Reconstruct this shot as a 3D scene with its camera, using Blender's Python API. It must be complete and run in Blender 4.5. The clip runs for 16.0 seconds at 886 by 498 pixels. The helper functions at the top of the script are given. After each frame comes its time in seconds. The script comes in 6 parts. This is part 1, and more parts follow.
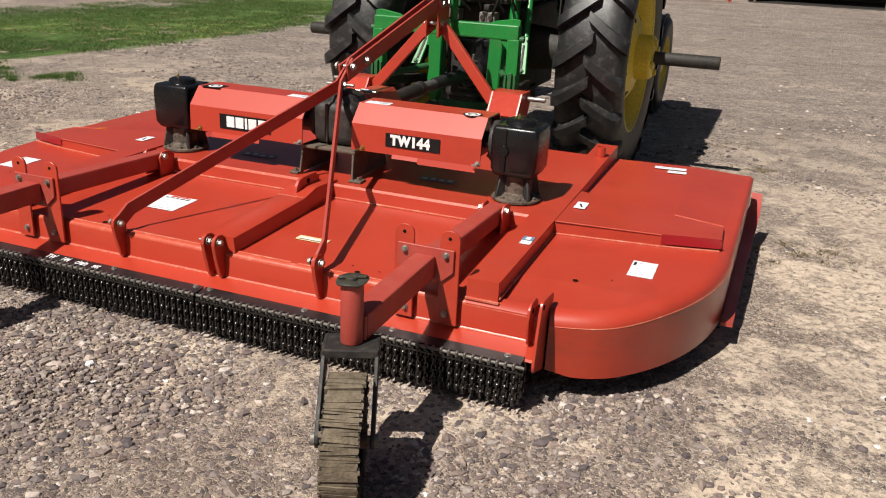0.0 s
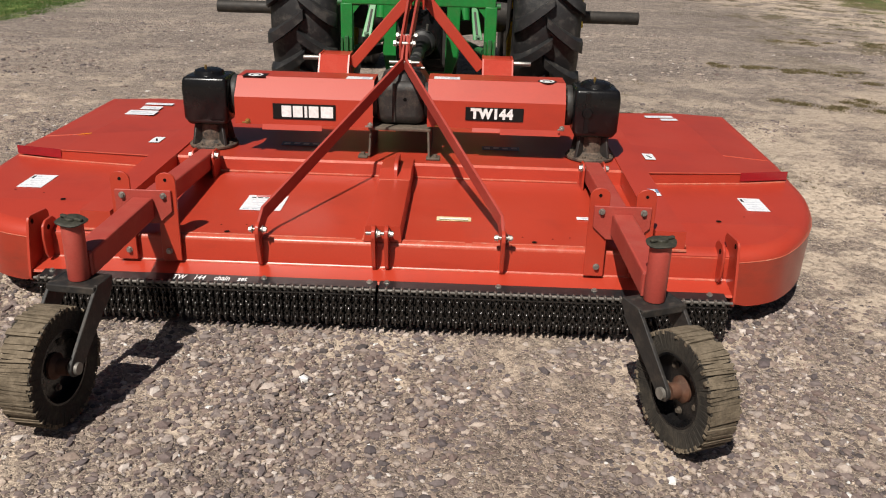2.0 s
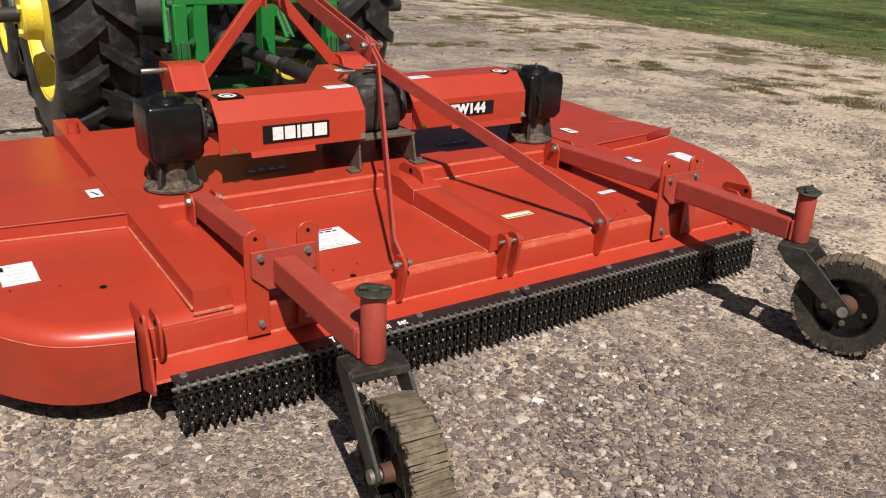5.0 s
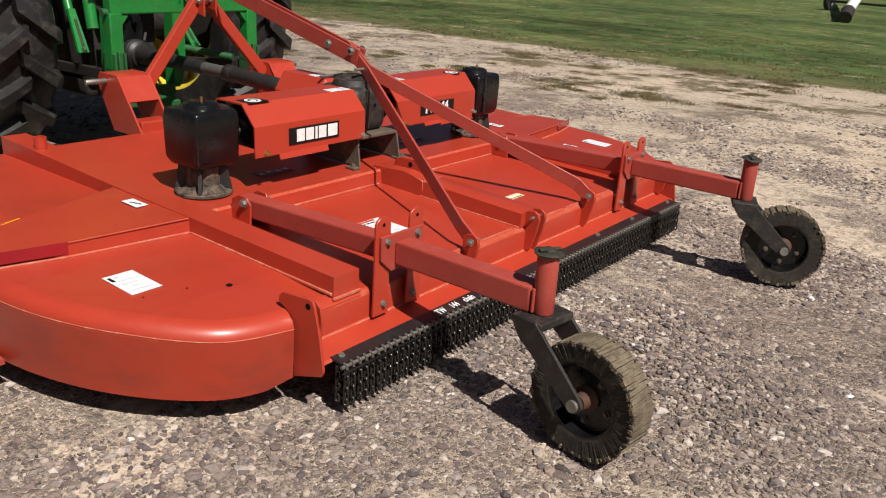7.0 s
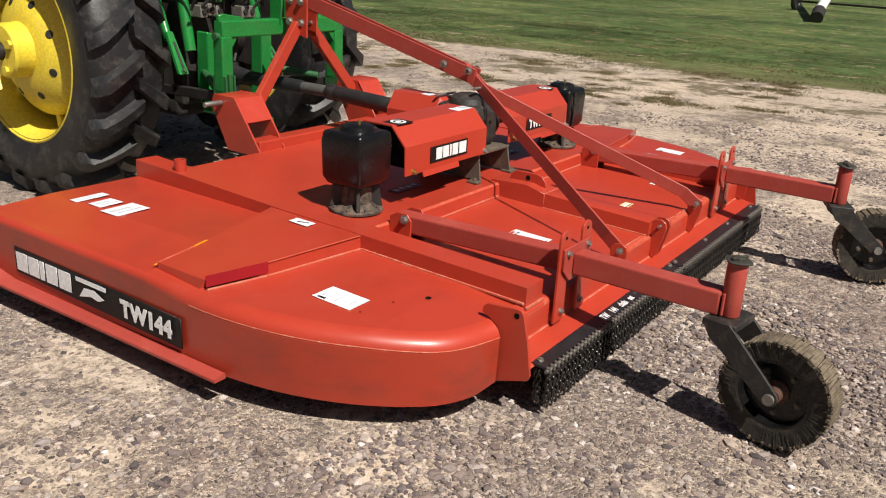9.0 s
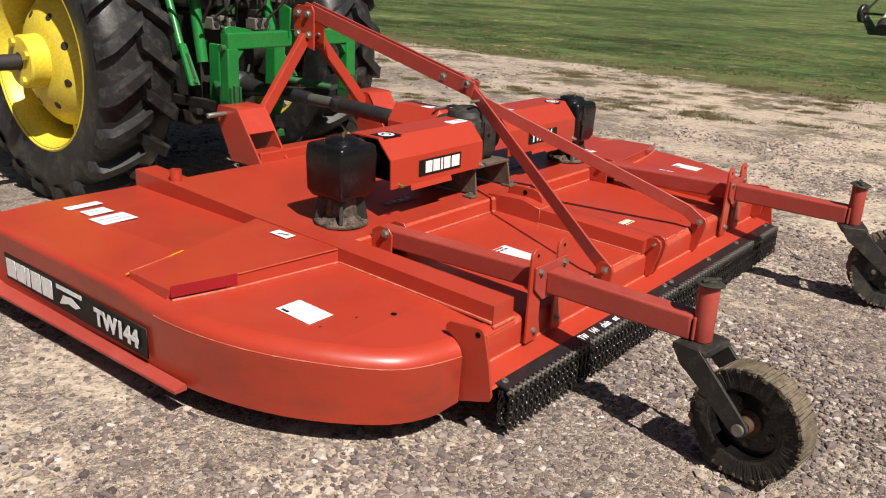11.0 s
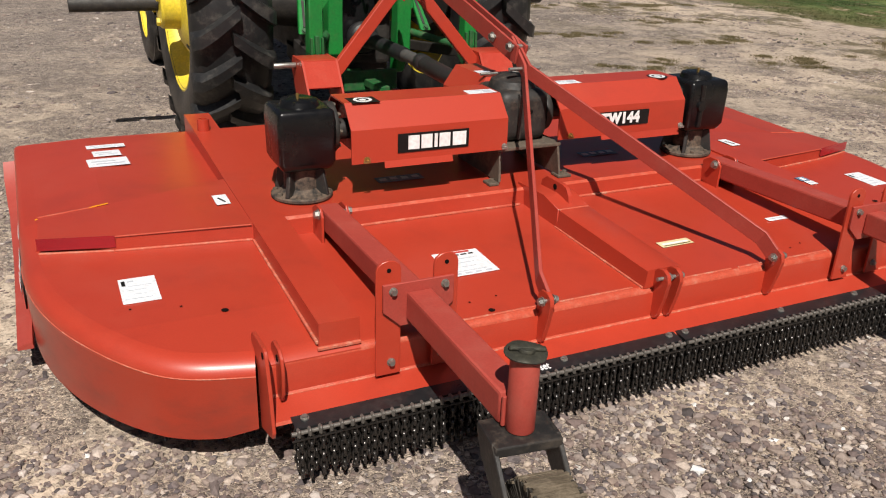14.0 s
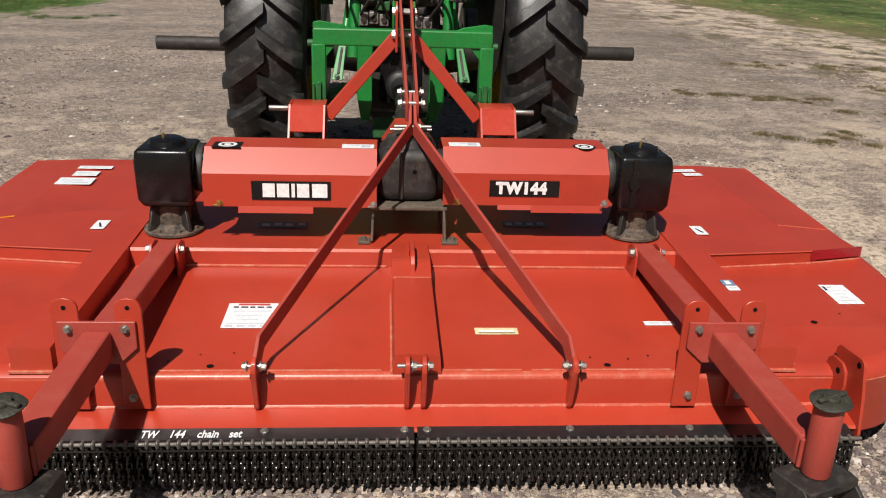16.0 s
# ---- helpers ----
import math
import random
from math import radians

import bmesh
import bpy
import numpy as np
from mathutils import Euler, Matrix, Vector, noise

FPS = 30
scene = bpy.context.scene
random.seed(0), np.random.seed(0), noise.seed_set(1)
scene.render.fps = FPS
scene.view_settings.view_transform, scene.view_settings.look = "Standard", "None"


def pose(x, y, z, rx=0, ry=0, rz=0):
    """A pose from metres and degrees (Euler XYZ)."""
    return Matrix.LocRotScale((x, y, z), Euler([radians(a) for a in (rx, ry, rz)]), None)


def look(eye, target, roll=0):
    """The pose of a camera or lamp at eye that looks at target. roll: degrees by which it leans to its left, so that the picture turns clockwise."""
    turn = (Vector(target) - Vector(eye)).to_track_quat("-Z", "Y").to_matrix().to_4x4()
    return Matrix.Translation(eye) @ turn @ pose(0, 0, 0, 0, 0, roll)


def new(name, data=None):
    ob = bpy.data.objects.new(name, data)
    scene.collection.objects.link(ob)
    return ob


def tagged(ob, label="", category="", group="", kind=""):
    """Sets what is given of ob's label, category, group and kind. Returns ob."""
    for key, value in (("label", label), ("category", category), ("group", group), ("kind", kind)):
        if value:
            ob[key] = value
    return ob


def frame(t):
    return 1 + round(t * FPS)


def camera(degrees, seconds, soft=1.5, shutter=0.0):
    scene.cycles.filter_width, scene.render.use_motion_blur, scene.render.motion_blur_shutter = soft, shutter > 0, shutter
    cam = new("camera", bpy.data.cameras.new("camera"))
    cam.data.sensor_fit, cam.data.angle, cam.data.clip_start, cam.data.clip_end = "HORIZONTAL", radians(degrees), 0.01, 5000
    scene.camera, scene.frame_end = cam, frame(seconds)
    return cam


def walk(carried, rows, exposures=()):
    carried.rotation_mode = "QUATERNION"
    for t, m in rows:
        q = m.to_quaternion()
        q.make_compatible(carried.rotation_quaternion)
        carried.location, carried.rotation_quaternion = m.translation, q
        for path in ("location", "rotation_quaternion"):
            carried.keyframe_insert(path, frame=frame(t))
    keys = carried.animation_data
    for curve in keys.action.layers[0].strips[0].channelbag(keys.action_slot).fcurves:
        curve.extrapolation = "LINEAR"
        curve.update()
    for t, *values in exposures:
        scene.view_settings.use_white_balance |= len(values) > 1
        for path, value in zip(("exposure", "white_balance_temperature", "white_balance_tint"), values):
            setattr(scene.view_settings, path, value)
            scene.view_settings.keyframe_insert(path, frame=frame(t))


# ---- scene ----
import collections

cam = camera(56.2, 16.0, 1.1)
METRES, EYE, TILT, LEAN, TURN = 10.0, 1.5, 0.0, 0.0, 20.9
ROWS = [
    (0.0, 0.0, 0.0, 0.0, 0.98, -19.92, -2.7),
    (0.5, -0.0452, -0.0049, 0.0016, -4.56, -20.63, -2.44),
    (1.0, -0.0886, 0.0035, 0.0001, -8.95, -21.11, -1.89),
    (1.5, -0.1312, 0.008, -0.0007, -14.27, -21.34, -1.51),
    (2.0, -0.1699, 0.0193, -0.0013, -19.12, -21.51, -1.56),
    (2.5, -0.2007, 0.0448, -0.0036, -23.36, -22.06, -1.6),
    (3.0, -0.2319, 0.0632, -0.0044, -28.69, -22.12, -2.57),
    (3.5, -0.2652, 0.0827, -0.0031, -34.52, -22.27, -2.51),
    (6.0, -0.3961, 0.2115, -0.0033, -65.92, -20.46, -3.39),
    (6.5, -0.4217, 0.2294, -0.0023, -70.0, -19.98, -4.34),
    (7.0, -0.432, 0.2545, -0.0069, -72.99, -20.02, -3.46),
    (7.5, -0.439, 0.2817, -0.0053, -76.14, -20.4, -2.39),
    (8.0, -0.4562, 0.3071, -0.0045, -77.68, -20.74, -2.49),
    (8.5, -0.4716, 0.3248, -0.0012, -77.02, -20.29, -2.68),
    (11.0, -0.4567, 0.2952, 0.0007, -71.68, -19.13, -2.66),
    (11.5, -0.4472, 0.2826, 0.0013, -71.73, -19.46, -2.36),
    (12.0, -0.4242, 0.2781, -0.0009, -70.78, -20.16, -2.67),
    (12.5, -0.3999, 0.2652, -0.0008, -67.85, -21.0, -1.96),
    (13.0, -0.3835, 0.2318, 0.0003, -61.48, -21.43, -2.2),
    (13.5, -0.3602, 0.2109, -0.0011, -53.68, -21.96, -2.64),
    (14.0, -0.325, 0.1935, -0.001, -46.02, -22.95, -1.9),
    (14.5, -0.289, 0.1598, 0.0004, -39.4, -22.96, -1.55),
    (15.0, -0.2518, 0.1391, -0.0001, -34.57, -22.5, -2.16),
    (15.5, -0.2168, 0.1286, 0.0024, -29.21, -21.8, -2.44),
    (16.0, -0.1787, 0.1093, 0.0054, -24.57, -20.58, -1.86),
]
walk(cam, [(t, pose(1.962, -2.555, EYE, TILT, LEAN, TURN) @ pose(METRES * x, METRES * y, METRES * z, 90 + pitch, roll, yaw)) for t, x, y, z, yaw, pitch, roll in ROWS], [(0.0, 0.42), (0.5, 0.30), (1.0, 0.20), (2.0, 0.23), (2.5, 0.33), (3.5, 0.36), (6.0, 0.25), (7.0, 0.27), (8.0, 0.32), (8.5, 0.38), (11.0, 0.46), (12.0, 0.38), (14.0, 0.27), (16.0, 0.23)])

# ---- light ----
SUN_TO = Vector((-0.27, -0.72, 1.0)).normalized()
world = bpy.data.worlds.new("sky")
scene.world = world
world.use_nodes = True
wn = world.node_tree.nodes
sky = wn.new("ShaderNodeTexSky")
sky.sky_type = "NISHITA"
sky.sun_disc = False
sky.ozone_density = 3.0
sky.dust_density = 3.0
sky.sun_elevation = math.asin(SUN_TO.z)
sky.sun_rotation = math.atan2(SUN_TO.x, SUN_TO.y)
world.node_tree.links.new(sky.outputs[0], wn["Background"].inputs[0])
wn["Background"].inputs[1].default_value = 0.025
sun = new("sun", bpy.data.lights.new("sun", "SUN"))
sun.data.energy = 5.0
sun.data.angle = radians(0.55)
sun.data.color = (1.0, 0.95, 0.87)
sun.matrix_world = look(SUN_TO * 30, (0, 0, 0))


# ---- materials ----
def nodes_of(name):
    m = bpy.data.materials.new(name)
    m.use_nodes = True
    return m, m.node_tree.nodes, m.node_tree.links, m.node_tree.nodes["Principled BSDF"]


def noise_node(n, l, scale, detail=4.0, rough=0.6, coord=None, stretch=None):
    t = n.new("ShaderNodeTexNoise")
    t.inputs["Scale"].default_value = scale
    t.inputs["Detail"].default_value = detail
    t.inputs["Roughness"].default_value = rough
    if coord is not None:
        if stretch:
            mp = n.new("ShaderNodeMapping")
            mp.inputs["Scale"].default_value = stretch
            l.new(coord, mp.inputs[0])
            coord = mp.outputs[0]
        l.new(coord, t.inputs["Vector"])
    return t


def ramp(n, l, source, stops):
    r = n.new("ShaderNodeValToRGB")
    e = r.color_ramp.elements
    while len(e) < len(stops):
        e.new(0.5)
    for k, (p, c) in zip(e, stops):
        k.position = p
        k.color = (*c, 1) if len(c) == 3 else c
    l.new(source, r.inputs[0])
    return r.outputs[0]


def mixed(n, l, fac, a, b, kind="MIX"):
    m = n.new("ShaderNodeMix")
    m.data_type = "RGBA"
    m.blend_type = kind
    for sock, v in ((m.inputs[0], fac), (m.inputs[6], a), (m.inputs[7], b)):
        if isinstance(v, (int, float)):
            sock.default_value = v
        elif isinstance(v, tuple):
            sock.default_value = (*v, 1)
        else:
            l.new(v, sock)
    return m.outputs[2]


def math_node(n, l, op, a, b=None, clamp=False):
    m = n.new("ShaderNodeMath")
    m.operation = op
    m.use_clamp = clamp
    for sock, v in zip(m.inputs, (a, b)):
        if v is None:
            continue
        if isinstance(v, (int, float)):
            sock.default_value = v
        else:
            l.new(v, sock)
    return m.outputs[0]


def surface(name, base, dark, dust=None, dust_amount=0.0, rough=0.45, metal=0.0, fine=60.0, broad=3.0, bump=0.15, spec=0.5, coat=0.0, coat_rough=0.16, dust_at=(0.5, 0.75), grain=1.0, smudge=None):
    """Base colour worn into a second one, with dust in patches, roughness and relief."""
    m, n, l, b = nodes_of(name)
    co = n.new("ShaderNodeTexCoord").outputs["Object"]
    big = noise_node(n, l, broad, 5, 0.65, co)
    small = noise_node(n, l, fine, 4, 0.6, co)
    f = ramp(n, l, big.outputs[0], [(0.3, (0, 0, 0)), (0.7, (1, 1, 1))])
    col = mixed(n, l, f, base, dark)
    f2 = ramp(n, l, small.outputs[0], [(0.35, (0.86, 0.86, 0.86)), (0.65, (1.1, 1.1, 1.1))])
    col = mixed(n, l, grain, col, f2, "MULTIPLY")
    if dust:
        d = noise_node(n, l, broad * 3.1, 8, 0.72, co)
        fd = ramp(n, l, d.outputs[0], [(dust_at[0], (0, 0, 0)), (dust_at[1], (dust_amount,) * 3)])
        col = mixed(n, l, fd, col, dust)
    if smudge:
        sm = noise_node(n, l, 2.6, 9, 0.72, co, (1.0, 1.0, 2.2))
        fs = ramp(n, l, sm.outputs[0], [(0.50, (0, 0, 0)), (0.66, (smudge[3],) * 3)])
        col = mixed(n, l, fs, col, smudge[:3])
    l.new(col, b.inputs["Base Color"])
    rr = ramp(n, l, big.outputs[0], [(0.2, (rough * 0.8,) * 3), (0.8, (min(1, rough * 1.3),) * 3)])
    l.new(rr, b.inputs["Roughness"])
    b.inputs["Metallic"].default_value = metal
    b.inputs["Specular IOR Level"].default_value = spec
    b.inputs["Coat Weight"].default_value = coat
    b.inputs["Coat Roughness"].default_value = coat_rough
    if bump:
        bp = n.new("ShaderNodeBump")
        bp.inputs["Strength"].default_value = bump
        bp.inputs["Distance"].default_value = 0.004
        l.new(small.outputs[0], bp.inputs["Height"])
        l.new(bp.outputs[0], b.inputs["Normal"])
    return m


RED = surface("red_paint", (0.42, 0.043, 0.020), (0.37, 0.034, 0.016), (0.43, 0.12, 0.080), 0.20, 0.40, fine=240, broad=0.7, bump=0.05, spec=0.40, dust_at=(0.52, 0.85), grain=0.4, smudge=(0.26, 0.028, 0.016, 0.4), coat=0.4, coat_rough=0.28)
SKIRT = surface("darker_smudged_red_paint", (0.345, 0.036, 0.016), (0.315, 0.032, 0.015), (0.36, 0.10, 0.06), 0.16, 0.30, fine=240, broad=0.9, bump=0.05, dust_at=(0.52, 0.85), grain=0.4, smudge=(0.15, 0.028, 0.018, 0.55), coat=0.25, coat_rough=0.2)
# paler red for rubbed wear and the highlight along folded edges
EDGE = surface("worn_highlight_edge", (0.47, 0.085, 0.047), (0.42, 0.052, 0.025), (0.52, 0.22, 0.15), 0.6, 0.34, fine=140, broad=7, bump=0.1)
RED_FADED = surface("faded_red_paint", (0.355, 0.053, 0.038), (0.31, 0.042, 0.030), (0.40, 0.12, 0.09), 0.35, 0.48, fine=140, broad=3, bump=0.06, grain=0.6)
RED_DULL = surface("sun_dulled_red_paint", (0.40, 0.046, 0.028), (0.35, 0.038, 0.024), (0.42, 0.12, 0.085), 0.25, 0.75, fine=140, broad=3, bump=0.06, grain=0.6, spec=0.12)
WELD = surface("bright_weld_edge", (0.50, 0.13, 0.075), (0.43, 0.07, 0.04), (0.56, 0.36, 0.26), 0.85, 0.5, fine=120, broad=9, bump=0.5)
BLACK = surface("black_paint", (0.0045, 0.0045, 0.0055), (0.008, 0.0075, 0.0075), (0.045, 0.038, 0.032), 0.2, 0.25, fine=80, broad=5, bump=0.1, spec=0.36)
BLACK_DUSTY = surface("dusty_black_paint", (0.012, 0.011, 0.0105), (0.024, 0.021, 0.019), (0.13, 0.10, 0.075), 0.5, 0.55, fine=90, broad=9, bump=0.3)
RUBBER = surface("tractor_tyre_rubber", (0.0115, 0.0113, 0.012), (0.019, 0.0185, 0.019), (0.105, 0.095, 0.083), 0.75, 0.42, fine=70, broad=4, bump=0.25, spec=0.45)
CHAIN = surface("dark_chain_steel", (0.075, 0.068, 0.064), (0.035, 0.031, 0.029), (0.11, 0.085, 0.066), 0.3, 0.25, metal=0.75, fine=90, broad=20, bump=0.3)
ROD = surface("worn_hinge_steel", (0.17, 0.155, 0.14), (0.085, 0.075, 0.066), (0.28, 0.24, 0.20), 0.45, 0.5, metal=0.3, fine=120, broad=25, bump=0.4)
STRIP = surface("black_rubber_strip", (0.012, 0.012, 0.013), (0.016, 0.016, 0.017), (0.08, 0.075, 0.07), 0.25, 0.30, fine=60, broad=10, bump=0.2)
TREAD = surface("dusty_laminated_tread", (0.160, 0.126, 0.089), (0.088, 0.070, 0.050), (0.255, 0.205, 0.148), 0.8, 0.92, fine=130, broad=9, bump=0.9, spec=0.12, dust_at=(0.42, 0.72))
SIDEWALL = surface("laminated_tyre_side", (0.028, 0.025, 0.022), (0.05, 0.043, 0.035), (0.12, 0.10, 0.075), 0.6, 0.85, fine=60, broad=10, bump=0.6, spec=0.2)
ZINC = surface("zinc_plate", (0.46, 0.45, 0.42), (0.34, 0.32, 0.29), (0.25, 0.20, 0.14), 0.5, 0.42, metal=0.85, fine=90, broad=40, bump=0.1)
BRASS = surface("brass_fitting", (0.5, 0.35, 0.12), (0.4, 0.27, 0.1), None, 0, 0.35, metal=0.9)
RUST = surface("rusty_hub", (0.13, 0.052, 0.027), (0.06, 0.032, 0.023), (0.2, 0.13, 0.08), 0.4, 0.7, metal=0.2, fine=80, broad=20, bump=0.4)
FLANGE = surface("dusty_black_flange", (0.014, 0.0125, 0.0115), (0.028, 0.022, 0.018), (0.22, 0.150, 0.105), 0.5, 0.7, fine=90, broad=8, bump=0.4, dust_at=(0.40, 0.58))
GREY_STEEL = surface("dirty_grey_steel", (0.13, 0.10, 0.075), (0.08, 0.065, 0.05), (0.25, 0.19, 0.14), 0.7, 0.65, metal=0.2, fine=80, broad=12, bump=0.3)
GREEN = surface("green_tractor_paint", (0.012, 0.20, 0.035), (0.010, 0.155, 0.03), (0.10, 0.12, 0.055), 0.35, 0.36, fine=60, broad=4, bump=0.06)
GREEN_DIRTY = surface("grimy_green_paint", (0.014, 0.12, 0.028), (0.012, 0.06, 0.02), (0.10, 0.085, 0.055), 0.75, 0.55, fine=60, broad=6, bump=0.2)
YELLOW = surface("yellow_rim_paint", (0.74, 0.58, 0.050), (0.68, 0.51, 0.040), (0.55, 0.42, 0.14), 0.4, 0.38, fine=60, broad=4, bump=0.05)
GRIME = surface("oily_dark_metal", (0.018, 0.016, 0.015), (0.034, 0.029, 0.025), (0.10, 0.082, 0.065), 0.4, 0.6, metal=0.2, fine=50, broad=10, bump=0.3)
GREASE = surface("old_grease", (0.045, 0.043, 0.030), (0.022, 0.021, 0.016), (0.12, 0.11, 0.075), 0.5, 0.55, metal=0.1, fine=140, broad=30, bump=0.5)
# near-black caps drawn for the shade inside holes
HOLE = surface("dark_hole_cap", (0.006, 0.005, 0.005), (0.009, 0.008, 0.007), None, 0, 0.95, bump=0.0, spec=0.05)
CAST = surface("bare_cast_metal", (0.30, 0.28, 0.25), (0.17, 0.155, 0.135), (0.1, 0.08, 0.06), 0.6, 0.5, metal=0.5, fine=60, broad=16, bump=0.3)
SHAFT = surface("black_plastic_sleeve", (0.013, 0.013, 0.015), (0.02, 0.019, 0.019), (0.07, 0.063, 0.056), 0.3, 0.45, fine=70, broad=8, bump=0.1)
GREY_SLEEVE = surface("dusty_grey_sleeve", (0.075, 0.073, 0.070), (0.055, 0.053, 0.050), (0.14, 0.125, 0.105), 0.4, 0.6, fine=70, broad=8, bump=0.1)
PAPER = surface("white_sticker", (0.74, 0.75, 0.78), (0.68, 0.70, 0.73), (0.50, 0.52, 0.58), 0.4, 0.4, fine=90, broad=25, bump=0.03)
LETTER = surface("white_vinyl", (0.80, 0.80, 0.80), (0.72, 0.72, 0.72), None, 0, 0.4, bump=0.02)
INK = surface("black_vinyl", (0.008, 0.0075, 0.0075), (0.013, 0.012, 0.012), None, 0, 0.42, bump=0.02, spec=0.18)
INK_GREY = surface("grey_print", (0.40, 0.42, 0.48), (0.5, 0.52, 0.56), None, 0, 0.5, bump=0.0)
INK_BLUE = surface("blue_print", (0.10, 0.17, 0.27), (0.16, 0.24, 0.34), (0.5, 0.5, 0.5), 0.4, 0.5, bump=0.0)
INK_RED = surface("red_print", (0.50, 0.05, 0.04), (0.42, 0.05, 0.04), None, 0, 0.5, bump=0.0)
CREAM = surface("cream_sticker", (0.62, 0.50, 0.24), (0.70, 0.62, 0.42), None, 0, 0.5, bump=0.0)
AMBER = surface("amber_line", (0.80, 0.34, 0.01), (0.74, 0.30, 0.01), None, 0, 0.4, bump=0.0)
REFLECTOR = surface("dark_red_reflector", (0.30, 0.010, 0.016), (0.24, 0.008, 0.014), None, 0, 0.22, fine=400, bump=0.2, coat=0.4)
WHITE = surface("white_tube_paint", (0.78, 0.78, 0.76), (0.66, 0.66, 0.64), (0.4, 0.36, 0.3), 0.4, 0.45, fine=40, broad=3, bump=0.05)
SHED = surface("brown_shed_cladding", (0.16, 0.10, 0.075), (0.12, 0.08, 0.06), (0.3, 0.24, 0.18), 0.4, 0.6, fine=20, broad=0.6, bump=0.1)


def ground_material():
    """Packed pinkish-grey gravel, bare sand and mown grass, laid out over the yard."""
    m, n, l, b = nodes_of("gravel_yard")
    co = n.new("ShaderNodeTexCoord").outputs["Object"]
    xyz = n.new("ShaderNodeSeparateXYZ")
    l.new(co, xyz.inputs[0])
    x, y = xyz.outputs[0], xyz.outputs[1]
    # angular stones at two sizes, packed flush in pale fines
    warp = noise_node(n, l, 38, 3, 0.6, co)
    off = n.new("ShaderNodeVectorMath")
    off.operation = "MULTIPLY_ADD"
    l.new(warp.outputs["Color"], off.inputs[0])
    off.inputs[1].default_value = (0.014, 0.014, 0.0)
    l.new(co, off.inputs[2])
    stops = [(0.0, (0.070, 0.057, 0.057)), (0.25, (0.140, 0.108, 0.103)), (0.55, (0.212, 0.163, 0.145)), (0.82, (0.295, 0.235, 0.202)), (0.97, (0.42, 0.36, 0.325)), (1.0, (0.70, 0.67, 0.63))]
    fines = ramp(n, l, noise_node(n, l, 90, 4, 0.7, co).outputs[0], [(0.3, (0.23, 0.182, 0.150)), (0.5, (0.385, 0.310, 0.252)), (0.7, (0.57, 0.470, 0.385))])
    fleck = n.new("ShaderNodeTexVoronoi")
    fleck.inputs["Scale"].default_value = 260
    l.new(co, fleck.inputs["Vector"])
    fleck_tone = n.new("ShaderNodeSeparateColor")
    l.new(fleck.outputs["Color"], fleck_tone.inputs[0])
    fines = mixed(n, l, 1.0, fines, ramp(n, l, fleck_tone.outputs[0], [(0.0, (0.38, 0.36, 0.34)), (0.3, (0.85, 0.85, 0.84)), (0.75, (1.1, 1.1, 1.1)), (1.0, (1.75, 1.72, 1.66))]), "MULTIPLY")
    layers, heights = [], []
    for size in (46, 92):
        cell = n.new("ShaderNodeTexVoronoi")
        rim = n.new("ShaderNodeTexVoronoi")
        rim.feature = "DISTANCE_TO_EDGE"
        for v in (cell, rim):
            v.inputs["Scale"].default_value = size
            l.new(off.outputs[0], v.inputs["Vector"])
        share = n.new("ShaderNodeSeparateColor")
        l.new(cell.outputs["Color"], share.inputs[0])
        stone = ramp(n, l, rim.outputs["Distance"], [(0.05, (0, 0, 0)), (0.13, (1, 1, 1))])
        shown = math_node(n, l, "MULTIPLY", stone, math_node(n, l, "GREATER_THAN", share.outputs[1], 0.27))
        layers.append(mixed(n, l, shown, fines, ramp(n, l, share.outputs[0], stops)))
        heights.append(shown)
    pick = noise_node(n, l, 9, 3, 0.6, co)
    which = ramp(n, l, pick.outputs[0], [(0.44, (0, 0, 0)), (0.56, (1, 1, 1))])
    peb = mixed(n, l, which, layers[0], layers[1])
    relief = mixed(n, l, which, heights[0], heights[1])
    # sand
    s1 = noise_node(n, l, 1.3, 6, 0.62, co)
    s2 = noise_node(n, l, 160, 4, 0.7, co)
    s3 = noise_node(n, l, 24, 6, 0.7, co)
    sand = ramp(n, l, s3.outputs[0], [(0.30, (0.47, 0.375, 0.29)), (0.5, (0.57, 0.462, 0.365)), (0.70, (0.68, 0.565, 0.455))])
    sand = mixed(n, l, 0.35, sand, ramp(n, l, s2.outputs[0], [(0.3, (0.6, 0.58, 0.55)), (0.7, (1.15, 1.15, 1.15))]), "MULTIPLY")
    # share of bare sand: little behind the mower, much along its right side, most before the grass
    s4 = noise_node(n, l, 4.2, 6, 0.6, co)
    patch = math_node(n, l, "ADD", math_node(n, l, "MULTIPLY", s1.outputs[0], 0.62), math_node(n, l, "MULTIPLY", s4.outputs[0], 0.38))
    patch = math_node(n, l, "ADD", math_node(n, l, "MULTIPLY", math_node(n, l, "SUBTRACT", patch, 0.5), 3.0), 0.5)
    side_x = math_node(n, l, "MULTIPLY", math_node(n, l, "SUBTRACT", x, 1.1), 0.75, True)
    near_y = math_node(n, l, "MULTIPLY", math_node(n, l, "SUBTRACT", 10.0, y), 0.12, True)
    bias = math_node(n, l, "MULTIPLY", math_node(n, l, "MULTIPLY", side_x, near_y), 0.250)
    edge = noise_node(n, l, 0.55, 7, 0.7, co, (1.0, 0.45, 1.0))
    wob = math_node(n, l, "MULTIPLY", math_node(n, l, "SUBTRACT", edge.outputs[0], 0.5), 5.0)
    xe = math_node(n, l, "ADD", x, wob)
    margin = math_node(n, l, "MULTIPLY", math_node(n, l, "SUBTRACT", xe, 4.6), 0.4, True)
    bias = math_node(n, l, "ADD", bias, math_node(n, l, "MULTIPLY", margin, 0.22))
